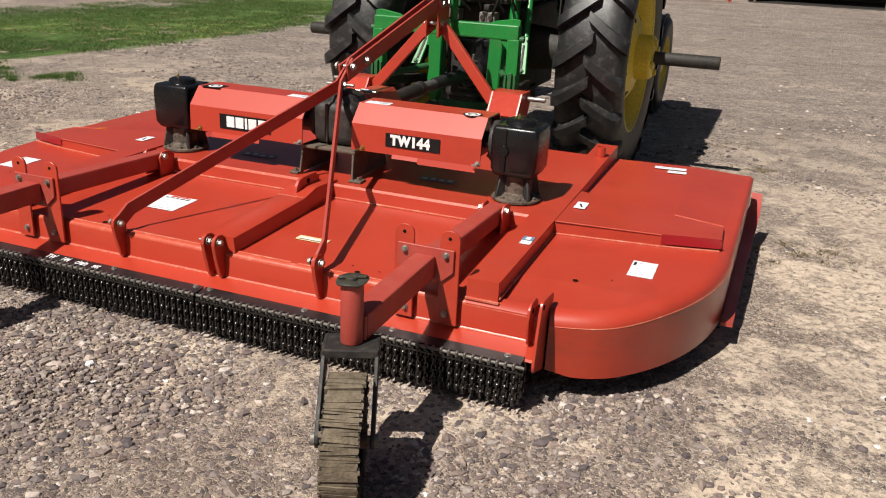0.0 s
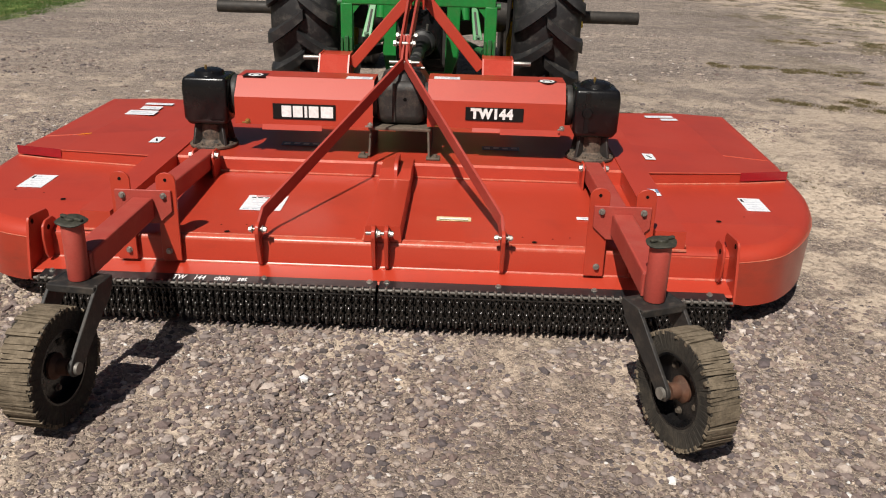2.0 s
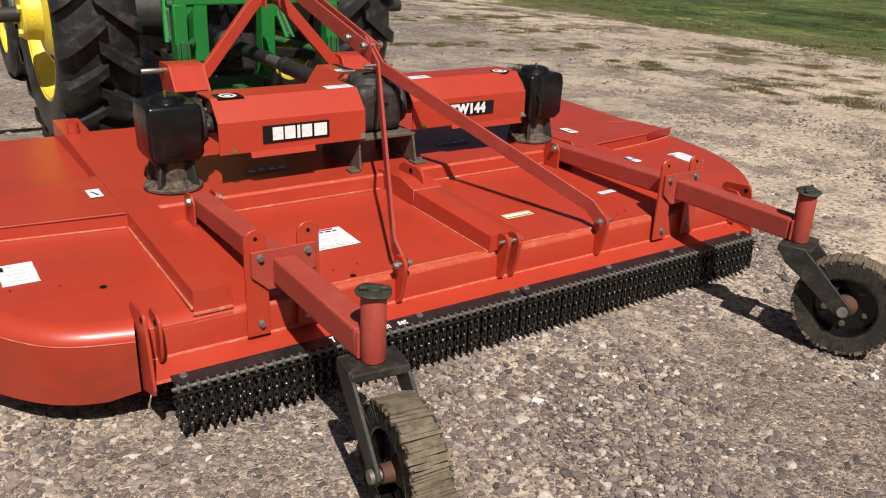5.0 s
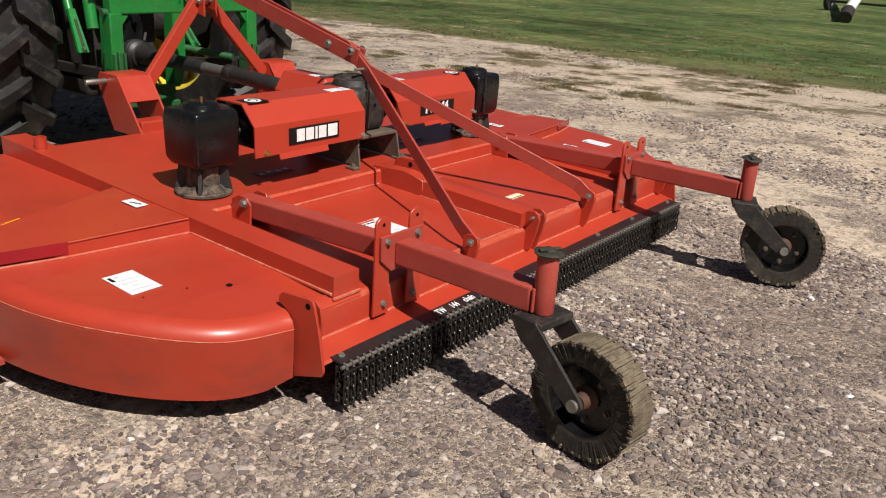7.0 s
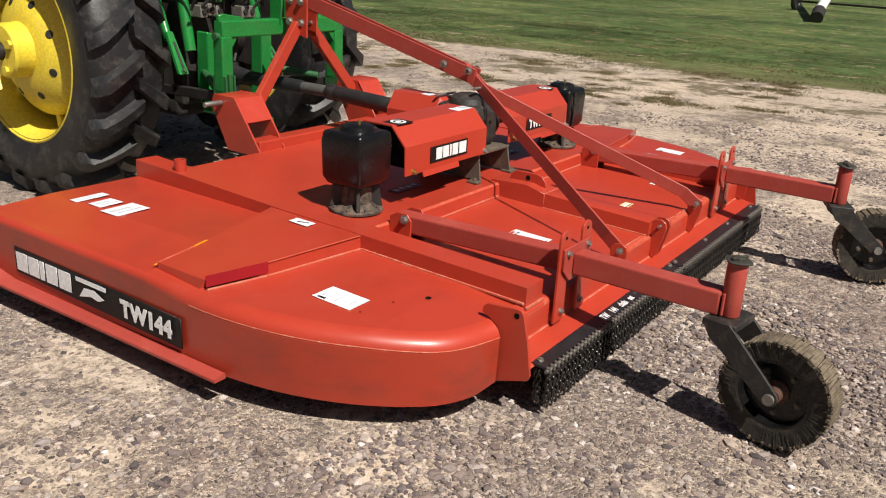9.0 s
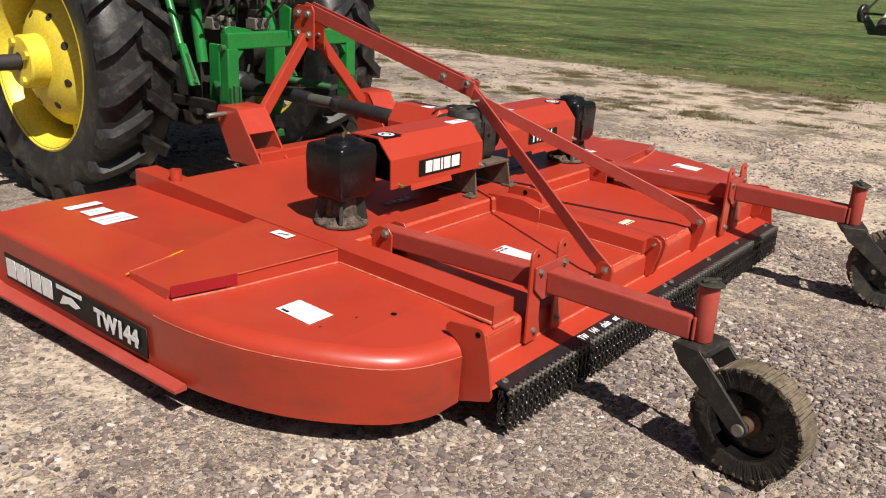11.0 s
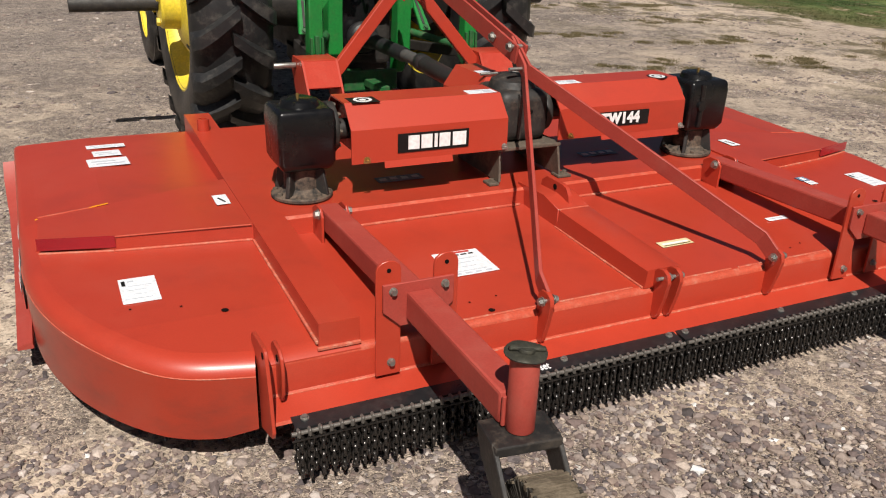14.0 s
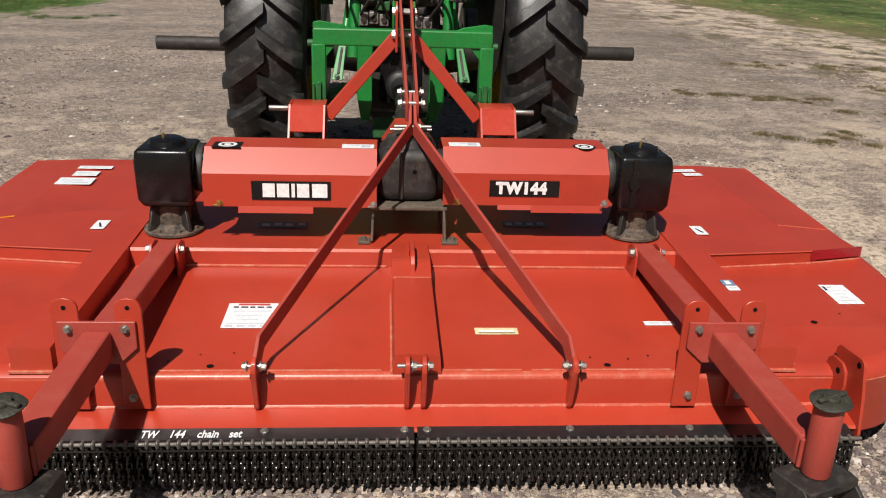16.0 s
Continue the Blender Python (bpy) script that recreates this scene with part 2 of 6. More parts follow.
    left_x = math_node(n, l, "MULTIPLY", math_node(n, l, "SUBTRACT", 0.2, x), 0.9, True)
    bias = math_node(n, l, "ADD", bias, math_node(n, l, "SUBTRACT", math_node(n, l, "MULTIPLY", left_x, 0.060), 0.115))
    thresh = math_node(n, l, "ADD", patch, bias)
    sandy = ramp(n, l, thresh, [(0.46, (0.08, 0.08, 0.08)), (0.55, (0.45, 0.45, 0.45)), (0.64, (1, 1, 1))])
    breakup = ramp(n, l, noise_node(n, l, 26, 6, 0.78, co).outputs[0], [(0.40, (0.35, 0.35, 0.35)), (0.50, (1, 1, 1))])
    sandy = mixed(n, l, 1.0, sandy, breakup, "MULTIPLY")
    # greyer, more trodden gravel out in the yard
    far_y = math_node(n, l, "MULTIPLY", math_node(n, l, "SUBTRACT", y, 2.5), 0.25, True)
    sandy = math_node(n, l, "MULTIPLY", sandy, math_node(n, l, "SUBTRACT", 1.0, math_node(n, l, "MULTIPLY", math_node(n, l, "MULTIPLY", far_y, math_node(n, l, "SUBTRACT", 1.0, margin)), 0.62)))
    grit = noise_node(n, l, 17, 8, 0.85, co)
    grey = ramp(n, l, grit.outputs[0], [(0.36, (0.070, 0.058, 0.054)), (0.46, (0.205, 0.170, 0.151)), (0.57, (0.375, 0.315, 0.277)), (0.68, (0.74, 0.64, 0.56))])
    peb = mixed(n, l, math_node(n, l, "MULTIPLY", far_y, 0.7), peb, grey)
    # tracks, damp patches and specks
    mott = noise_node(n, l, 5.5, 8, 0.8, co)
    yard = mixed(n, l, 1.0, peb, ramp(n, l, mott.outputs[0], [(0.30, (0.60, 0.59, 0.59)), (0.50, (0.98, 0.98, 0.98)), (0.70, (1.25, 1.23, 1.18))]), "MULTIPLY")
    yard = mixed(n, l, sandy, yard, sand)
    broad = noise_node(n, l, 0.45, 6, 0.7, co, (0.7, 1.3, 1.0))
    yard = mixed(n, l, 1.0, yard, ramp(n, l, broad.outputs[0], [(0.32, (0.72, 0.71, 0.72)), (0.5, (0.95, 0.95, 0.95)), (0.68, (1.12, 1.10, 1.07))]), "MULTIPLY")
    # darker gravel behind the right half of the mower
    dark_gravel = math_node(n, l, "MULTIPLY", math_node(n, l, "SUBTRACT", 1.0, math_node(n, l, "ABSOLUTE", math_node(n, l, "MULTIPLY", math_node(n, l, "SUBTRACT", x, 0.55), 0.72)), True), math_node(n, l, "MULTIPLY", math_node(n, l, "SUBTRACT", 0.1, y), 1.6, True))
    yard = mixed(n, l, math_node(n, l, "MULTIPLY", dark_gravel, 0.9), yard, mixed(n, l, 1.0, yard, (0.78, 0.77, 0.78), "MULTIPLY"))
    # dry scrub and litter along the edge of the yard
    scrub = noise_node(n, l, 0.8, 9, 0.78, co, (1.5, 0.9, 1.0))
    at_edge = math_node(n, l, "MULTIPLY", math_node(n, l, "SUBTRACT", x, 3.4), 0.35, True)
    scr = math_node(n, l, "MULTIPLY", at_edge, ramp(n, l, scrub.outputs[0], [(0.515, (0, 0, 0)), (0.57, (0.9, 0.9, 0.9))]))
    litter = ramp(n, l, grit.outputs[0], [(0.35, (0.055, 0.046, 0.026)), (0.6, (0.17, 0.135, 0.075))])
    yard = mixed(n, l, scr, yard, litter)
    # grass soil
    gr = noise_node(n, l, 1.6, 9, 0.75, co, (1.6, 0.7, 1.0))
    grass = ramp(n, l, gr.outputs[0], [(0.36, (0.36, 0.28, 0.18)), (0.42, (0.15, 0.12, 0.055)), (0.47, (0.058, 0.104, 0.028)), (0.53, (0.096, 0.150, 0.047)), (0.58, (0.145, 0.182, 0.072)), (0.66, (0.22, 0.195, 0.09))])
    gf = noise_node(n, l, 4.5, 10, 0.88, co)
    grass = mixed(n, l, 0.8, grass, ramp(n, l, gf.outputs[0], [(0.32, (0.35, 0.38, 0.35)), (0.68, (1.55, 1.5, 1.45))]), "MULTIPLY")
    gt = noise_node(n, l, 0.33, 8, 0.7, co, (1.0, 0.55, 1.0))
    grass = mixed(n, l, 1.0, grass, ramp(n, l, gt.outputs[0], [(0.40, (0.42, 0.48, 0.36)), (0.48, (0.72, 0.77, 0.68)), (0.55, (0.98, 0.95, 0.9)), (0.62, (1.5, 1.28, 1.2))]), "MULTIPLY")
    xg = math_node(n, l, "ADD", x, math_node(n, l, "MULTIPLY", math_node(n, l, "SUBTRACT", edge.outputs[0], 0.5), 5.5))
    right_g = math_node(n, l, "MULTIPLY", math_node(n, l, "SUBTRACT", xg, 8.8), 3.0, True)
    left_g = math_node(n, l, "MULTIPLY", math_node(n, l, "SUBTRACT", -6.6, xg), 3.0, True)
    far_l = math_node(n, l, "MULTIPLY", math_node(n, l, "ADD", xg, 12.0), 0.8, True)
    left_g = math_node(n, l, "MULTIPLY", left_g, far_l)
    bare = ramp(n, l, gr.outputs[0], [(0.35, (0, 0, 0)), (0.41, (1, 1, 1))])
    green = math_node(n, l, "MULTIPLY", math_node(n, l, "MAXIMUM", right_g, left_g), bare)
    dry = ramp(n, l, math_node(n, l, "MULTIPLY", math_node(n, l, "SUBTRACT", xg, 8.8), 0.42, True), [(0.0, (0.8, 0.8, 0.8)), (1.0, (0, 0, 0))])
    dry = math_node(n, l, "MULTIPLY", dry, math_node(n, l, "GREATER_THAN", x, 0.0))
    grass = mixed(n, l, dry, grass, (0.17, 0.14, 0.065))
    # the lawn beyond the tractor is lusher
    lush = math_node(n, l, "LESS_THAN", x, 0.0)
    grass = mixed(n, l, lush, grass, mixed(n, l, 1.0, grass, (1.15, 1.30, 1.05), "MULTIPLY"))
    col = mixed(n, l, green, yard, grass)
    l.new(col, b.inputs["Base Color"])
    b.inputs["Roughness"].default_value = 0.92
    b.inputs["Specular IOR Level"].default_value = 0.25
    h = math_node(n, l, "ADD", math_node(n, l, "MULTIPLY", relief, 0.8), math_node(n, l, "MULTIPLY", s2.outputs[0], 0.5))
    h = math_node(n, l, "ADD", math_node(n, l, "MULTIPLY", h, math_node(n, l, "SUBTRACT", 1.0, math_node(n, l, "MULTIPLY", sandy, 0.75))), math_node(n, l, "MULTIPLY", s3.outputs[0], 0.5))
    bp = n.new("ShaderNodeBump")
    bp.inputs["Strength"].default_value = 0.9
    bp.inputs["Distance"].default_value = 0.012
    l.new(h, bp.inputs["Height"])
    l.new(bp.outputs[0], b.inputs["Normal"])
    return m


def island_material(name, stops, rough=0.85, fine=120.0, spec=0.3, patch=None, thin=0.0):
    m, n, l, b = nodes_of(name)
    g = n.new("ShaderNodeNewGeometry")
    col = ramp(n, l, g.outputs["Random Per Island"], stops)
    co = n.new("ShaderNodeTexCoord").outputs["Object"]
    t = noise_node(n, l, fine, 4, 0.7, co)
    col = mixed(n, l, 0.8, col, ramp(n, l, t.outputs[0], [(0.3, (0.65, 0.65, 0.65)), (0.7, (1.2, 1.2, 1.2))]), "MULTIPLY")
    if patch:
        big = noise_node(n, l, 1.5, 8, 0.82, co, (1.4, 0.7, 1.0))
        tone = noise_node(n, l, 0.33, 8, 0.7, co, (1.0, 0.55, 1.0))
        col = mixed(n, l, 1.0, col, ramp(n, l, tone.outputs[0], [(0.40, (0.42, 0.48, 0.36)), (0.48, (0.72, 0.77, 0.68)), (0.55, (0.98, 0.95, 0.9)), (0.62, (1.5, 1.28, 1.2))]), "MULTIPLY")
        col = mixed(n, l, ramp(n, l, big.outputs[0], [(0.48, (0, 0, 0)), (0.58, (0.85, 0.85, 0.85))]), col, patch)
    l.new(col, b.inputs["Base Color"])
    b.inputs["Roughness"].default_value = rough
    b.inputs["Specular IOR Level"].default_value = spec
    if thin:
        # leaves let light through
        tr = n.new("ShaderNodeBsdfTranslucent")
        l.new(col, tr.inputs[0])
        mx = n.new("ShaderNodeMixShader")
        mx.inputs[0].default_value = thin
        l.new(b.outputs[0], mx.inputs[1])
        l.new(tr.outputs[0], mx.inputs[2])
        out = [k for k in n if k.type == "OUTPUT_MATERIAL"][0]
        l.new(mx.outputs[0], out.inputs[0])
    return m


GROUND = ground_material()
PEBBLE = island_material("crushed_stone", [(0.0, (0.070, 0.058, 0.056)), (0.10, (0.120, 0.098, 0.100)), (0.20, (0.165, 0.118, 0.104)), (0.32, (0.150, 0.124, 0.121)), (0.44, (0.225, 0.166, 0.142)), (0.56, (0.205, 0.168, 0.155)), (0.68, (0.275, 0.208, 0.170)), (0.80, (0.290, 0.247, 0.228)), (0.90, (0.41, 0.325, 0.265)), (0.970, (0.49, 0.415, 0.37)), (0.993, (0.52, 0.46, 0.42)), (1.0, (0.74, 0.73, 0.71))])
BLADE = island_material("grass_blade", [(0.0, (0.032, 0.068, 0.016)), (0.5, (0.062, 0.108, 0.030)), (0.85, (0.118, 0.148, 0.055)), (1.0, (0.23, 0.19, 0.10))], 0.75, 30, patch=(0.21, 0.18, 0.09), thin=0.45)
LUSH = island_material("lush_grass_blade", [(0.0, (0.045, 0.110, 0.020)), (0.5, (0.085, 0.160, 0.034)), (0.85, (0.145, 0.190, 0.060)), (1.0, (0.26, 0.24, 0.11))], 0.75, 30, thin=0.45)
WEED = island_material("dry_weed_blade", [(0.0, (0.110, 0.100, 0.042)), (0.5, (0.200, 0.160, 0.082)), (0.85, (0.27, 0.21, 0.12)), (1.0, (0.36, 0.29, 0.18))], 0.85, 30, thin=0.4)


# ---- shapes ----
def lift(base, y):
    """The deck rises a little towards the tractor."""
    return base + 0.027 * y


def empty(name, at, label, category, group=""):
    e = new(name)
    e.empty_display_size = 0.2
    e.matrix_basis = Matrix.Translation(at)
    return tagged(e, label, category, group)


def finish(bm, name, material, angle=34, flat_over=0.0):
    me = bpy.data.meshes.new(name)
    bmesh.ops.recalc_face_normals(bm, faces=bm.faces[:])
    bm.to_mesh(me)
    bm.free()
    me.materials.append(material)
    me.shade_smooth()
    me.set_sharp_from_angle(angle=radians(angle))
    used = collections.Counter(k for p in me.polygons for k in p.edge_keys)
    for e in me.edges:
        if used[e.key] == 1:
            e.use_edge_sharp = True
    areas = sorted(p.area for p in me.polygons)
    broad_faces = [p for p in me.polygons if p.area > 10 * areas[len(areas) // 2]]
    if len(broad_faces) <= 14:
        for p in broad_faces:
            p.use_smooth = False
    if flat_over:
        for p in me.polygons:
            p.use_smooth = p.area < flat_over
    return me


def part(name, bm, material, parent, label="", angle=34, flat_over=0.0):
    """Links a bmesh, drawn in the yard's own axes, as one mesh under a thing or a part."""
    ob = new(name, finish(bm, name, material, angle, flat_over))
    if parent is not None:
        ob.parent = parent
        if parent.type == "EMPTY":
            ob.matrix_parent_inverse = parent.matrix_basis.inverted()
    return tagged(ob, label)


def pale_folds(ob, limit):
    """Gives the narrow folds of a painted sheet paler paint, for wear and edge highlights."""
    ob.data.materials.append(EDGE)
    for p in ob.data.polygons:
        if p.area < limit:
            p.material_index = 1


def piece(name, me, m, parent):
    """One more object on a shared mesh, placed by m in the yard's axes."""
    ob = new(name, me)
    ob.parent = parent
    ob.matrix_basis = m
    return ob


def box(lo, hi, bevel=0.004, bm=None, m=None, seg=2):
    bm = bm or bmesh.new()
    r = bmesh.ops.create_cube(bm, size=1)
    c = [(a + b) / 2 for a, b in zip(lo, hi)]
    s = [abs(b - a) for a, b in zip(lo, hi)]
    bmesh.ops.transform(bm, matrix=Matrix.Translation(c) @ Matrix.Diagonal((*s, 1)), verts=r["verts"])
    vs = r["verts"]
    if bevel:
        es = list({e for v in vs for e in v.link_edges})
        out = bmesh.ops.bevel(bm, geom=es, offset=min(bevel, min(s) * 0.45), segments=seg, profile=0.5, affect="EDGES")
        vs = list({v for f in out["faces"] for v in f.verts} | {v for v in vs if v.is_valid})
    if m is not None:
        bmesh.ops.transform(bm, matrix=m, verts=vs)
    return bm


def rod(a, b, r, r2=None, seg=20, bm=None, caps=True, bevel=0.0):
    """A round bar from a to b."""
    bm = bm or bmesh.new()
    a, b = Vector(a), Vector(b)
    d = b - a
    res = bmesh.ops.create_cone(bm, cap_ends=caps, segments=seg, radius1=r, radius2=r if r2 is None else r2, depth=d.length)
    m = Matrix.Translation((a + b) / 2) @ d.to_track_quat("Z", "Y").to_matrix().to_4x4()
    vs = res["verts"]
    if bevel and caps:
        es = list({e for v in vs for e in v.link_edges if len([f for f in e.link_faces if len(f.verts) > 4]) == 1})
        out = bmesh.ops.bevel(bm, geom=es, offset=bevel, segments=2, profile=0.5, affect="EDGES")
        vs = list({v for f in out["faces"] for v in f.verts} | {v for v in vs if v.is_valid})
    bmesh.ops.transform(bm, matrix=m, verts=vs)
    return bm


def beam_between(a, b, w, h, bevel=0.006, up=(0, 0, 1), bm=None):
    """A rectangular bar from a to b, w wide and h high."""
    a, b = Vector(a), Vector(b)
    d = (b - a).normalized()
    side = d.cross(Vector(up)).normalized()
    top = side.cross(d).normalized()
    m = Matrix((side, d, top)).transposed().to_4x4()
    m.translation = (a + b) / 2
    n = (b - a).length
    return box((-w / 2, -n / 2, -h / 2), (w / 2, n / 2, h / 2), bevel, bm, m)


def slab(points, depth, bm=None, bevel=0.0):
    """A flat plate: a polygon of 3D points given thickness along depth."""
    bm = bm or bmesh.new()
    d = Vector(depth)
    lo = [bm.verts.new(Vector(p)) for p in points]
    hi = [bm.verts.new(Vector(p) + d) for p in points]
    fs = [bm.faces.new(lo[::-1]), bm.faces.new(hi)]
    k = len(lo)
    for i in range(k):
        fs.append(bm.faces.new((lo[i], lo[(i + 1) % k], hi[(i + 1) % k], hi[i])))
    if bevel:
        es = list({e for f in fs for e in f.edges})
        bmesh.ops.bevel(bm, geom=es, offset=bevel, segments=1, affect="EDGES")
    return bm


def lathe(profile, seg=32, m=None, bm=None):
    """Turned about z from (radius, height) pairs."""
    bm = bm or bmesh.new()
    rings = []
    for r, z in profile:
        if r < 1e-6:
            rings.append([bm.verts.new((0, 0, z))])
        else:
            rings.append([bm.verts.new((r * math.cos(2 * math.pi * i / seg), r * math.sin(2 * math.pi * i / seg), z)) for i in range(seg)])
    for a, b in zip(rings, rings[1:]):
        for i in range(seg):
            j = (i + 1) % seg
            if len(a) == 1 and len(b) == 1:
                continue
            if len(a) == 1:
                bm.faces.new((a[0], b[i], b[j]))
            elif len(b) == 1:
                bm.faces.new((a[i], a[j], b[0]))
            else:
                bm.faces.new((a[i], a[j], b[j], b[i]))
    if m is not None:
        bmesh.ops.transform(bm, matrix=m, verts=[v for r in rings for v in r])
    return bm


def hexagon(at, axis, r=0.011, h=0.010, bm=None):
    """A hexagon bolt head with its washer and stub."""
    bm = bm or bmesh.new()
    a, d = Vector(at), Vector(axis).normalized()
    m = Matrix.Translation(a) @ d.to_track_quat("Z", "Y").to_matrix().to_4x4()
    rings = []
    for rr, z, six in ((r * 1.35, 0.0, False), (r * 1.35, 0.003, False), (r, 0.003, True), (r * 0.94, 0.003 + h, True)):
        rings.append([bm.verts.new(m @ Vector((k * math.cos(math.pi * i / 6), k * math.sin(math.pi * i / 6), z))) for i in range(12) for k in (rr * (0.866 if six and i % 2 else 1.0),)])
    for p, q in zip(rings, rings[1:]):
        for i in range(12):
            bm.faces.new((p[i], p[(i + 1) % 12], q[(i + 1) % 12], q[i]))
    bm.faces.new(rings[0][::-1])
    bm.faces.new(rings[-1])
    return bm


def words(name, body, height, m, material, parent, bold=0.0, spread=1.0):
    """Lettering in the built-in font, laid by m with its middle at the origin."""
    cu = bpy.data.curves.new(name, "FONT")
    cu.body, cu.size, cu.align_x, cu.align_y = body, height, "CENTER", "CENTER"
    cu.offset, cu.extrude, cu.space_character = bold, 0.0004, spread
    tmp = bpy.data.objects.new(name, cu)
    me = bpy.data.meshes.new_from_object(tmp)
    bpy.data.objects.remove(tmp)
    me.materials.clear()
    me.materials.append(material)
    me.transform(m)
    ob = new(name, me)
    ob.parent = parent
    return ob


def axes(at, right, up, sx=1.0, sy=1.0):
    """A pose whose x runs along right and y along up."""
    r, u = Vector(right).normalized(), Vector(up).normalized()
    n = r.cross(u)
    m = Matrix((r * sx, u * sy, n)).transposed().to_4x4()
    m.translation = at
    return m


def sticker(name, at, right, up, w, h, material, parent, label="", lines=()):
    """A thin label w by h; lines are (x, y, w, h, material) bars printed on it, in its own units."""
    m = axes(at, right, up)
    ob = part(name, box((-w / 2, -h / 2, 0), (w / 2, h / 2, 0.0012), 0, m=m), material, parent, label)
    for lx, ly, lw, lh, mt in lines:
        part("print_bar", box((lx - lw / 2, ly - lh / 2, 0.0012), (lx + lw / 2, ly + lh / 2, 0.0020), 0, m=m), mt, ob)
    return ob


def page(w, h, rows, red_head=False, icon=False):
    """Bars standing for small print on a label w by h."""
    out = []
    if red_head:
        out.append((0, h * 0.44, w * 0.62, h * 0.07, INK_RED))
        for k in range(5):
            out.append((w * (-0.34 + 0.16 * k), h * 0.33, w * (0.10 + 0.03 * (k % 2)), h * 0.05, INK))
    if icon:
        out.append((-w * 0.38, h * 0.30, w * 0.10, h * 0.20, INK))
        out.append((-w * 0.18, h * 0.36, w * 0.16, h * 0.05, INK_GREY))
    for i in range(rows):
        yy = h * (0.16 - 0.5 * i / max(1, rows - 1))
        out.append((-w * 0.06 * (i % 2), yy, w * (0.72 - 0.2 * ((i * 7) % 3)), h * 0.022, INK_GREY))
    if red_head:
        for k in range(4):
            out.append((w * (-0.36 + 0.22 * k), -h * 0.43, w * 0.13, h * 0.05, INK_GREY))
    return out


# ---- the yard ----
def ground():
    half = [0.0]
    step = 0.25
    while half[-1] < 900:
        half.append(half[-1] + step)
        if half[-1] > 8:
            step *= 1.25
    xs = [-v for v in half[:0:-1]] + half
    verts, faces = [], []
    for yy in xs:
        for xx in xs:
            near = max(0.0, 1 - max(abs(xx), abs(yy)) / 60)
            z = 0.012 * near * noise.noise(Vector((xx * 0.8, yy * 0.8, 3.1))) + 0.006 * near * noise.noise(Vector((xx * 2.7, yy * 2.7, 9.1))) - 0.012
            verts.append((xx, yy, z))
    k = len(xs)
    for j in range(k - 1):
        for i in range(k - 1):
            a = j * k + i
            faces.append((a, a + 1, a + k + 1, a + k))
    me = bpy.data.meshes.new("ground")
    me.from_pydata(verts, [], faces)
    me.materials.append(GROUND)
    me.shade_smooth()
    tagged(new("ground", me), "sunlit yard of pinkish gravel, bare sand and mown grass", "ground", kind="structure")


def solid_scatter(name, base_v, base_f, at, scale, turn, jitter, material, label, category, lean=None):
    """Joins many small copies of one shape into a single mesh."""
    rng = np.random.default_rng(5)
    nb, k = len(base_v), len(at)
    v = np.repeat(np.array(base_v, float)[None], k, 0)
    v = v * (1 + jitter * rng.uniform(-1, 1, (k, nb, 1)))
    v *= scale[:, None, :]
    if lean is not None:
        v[:, :, 0] += v[:, :, 2] * lean[:, None, 0]
        v[:, :, 1] += v[:, :, 2] * lean[:, None, 1]
    c, s = np.cos(turn)[:, None], np.sin(turn)[:, None]
    v[:, :, 0], v[:, :, 1] = v[:, :, 0] * c - v[:, :, 1] * s, v[:, :, 0] * s + v[:, :, 1] * c
    v += at[:, None, :]
    f = (np.array(base_f)[None] + (np.arange(k) * nb)[:, None, None]).reshape(-1, len(base_f[0]))
    me = bpy.data.meshes.new(name)
    me.vertices.add(k * nb)
    me.vertices.foreach_set("co", v.reshape(-1))
    q = f.shape[1]
    me.loops.add(f.size)
    me.loops.foreach_set("vertex_index", f.reshape(-1).astype(np.int32))
    me.polygons.add(len(f))
    me.polygons.foreach_set("loop_start", np.arange(0, f.size, q, dtype=np.int32))
    me.update(calc_edges=True)
    me.shade_flat()
    me.materials.append(material)
    return tagged(new(name, me), label, category, kind="stuff")


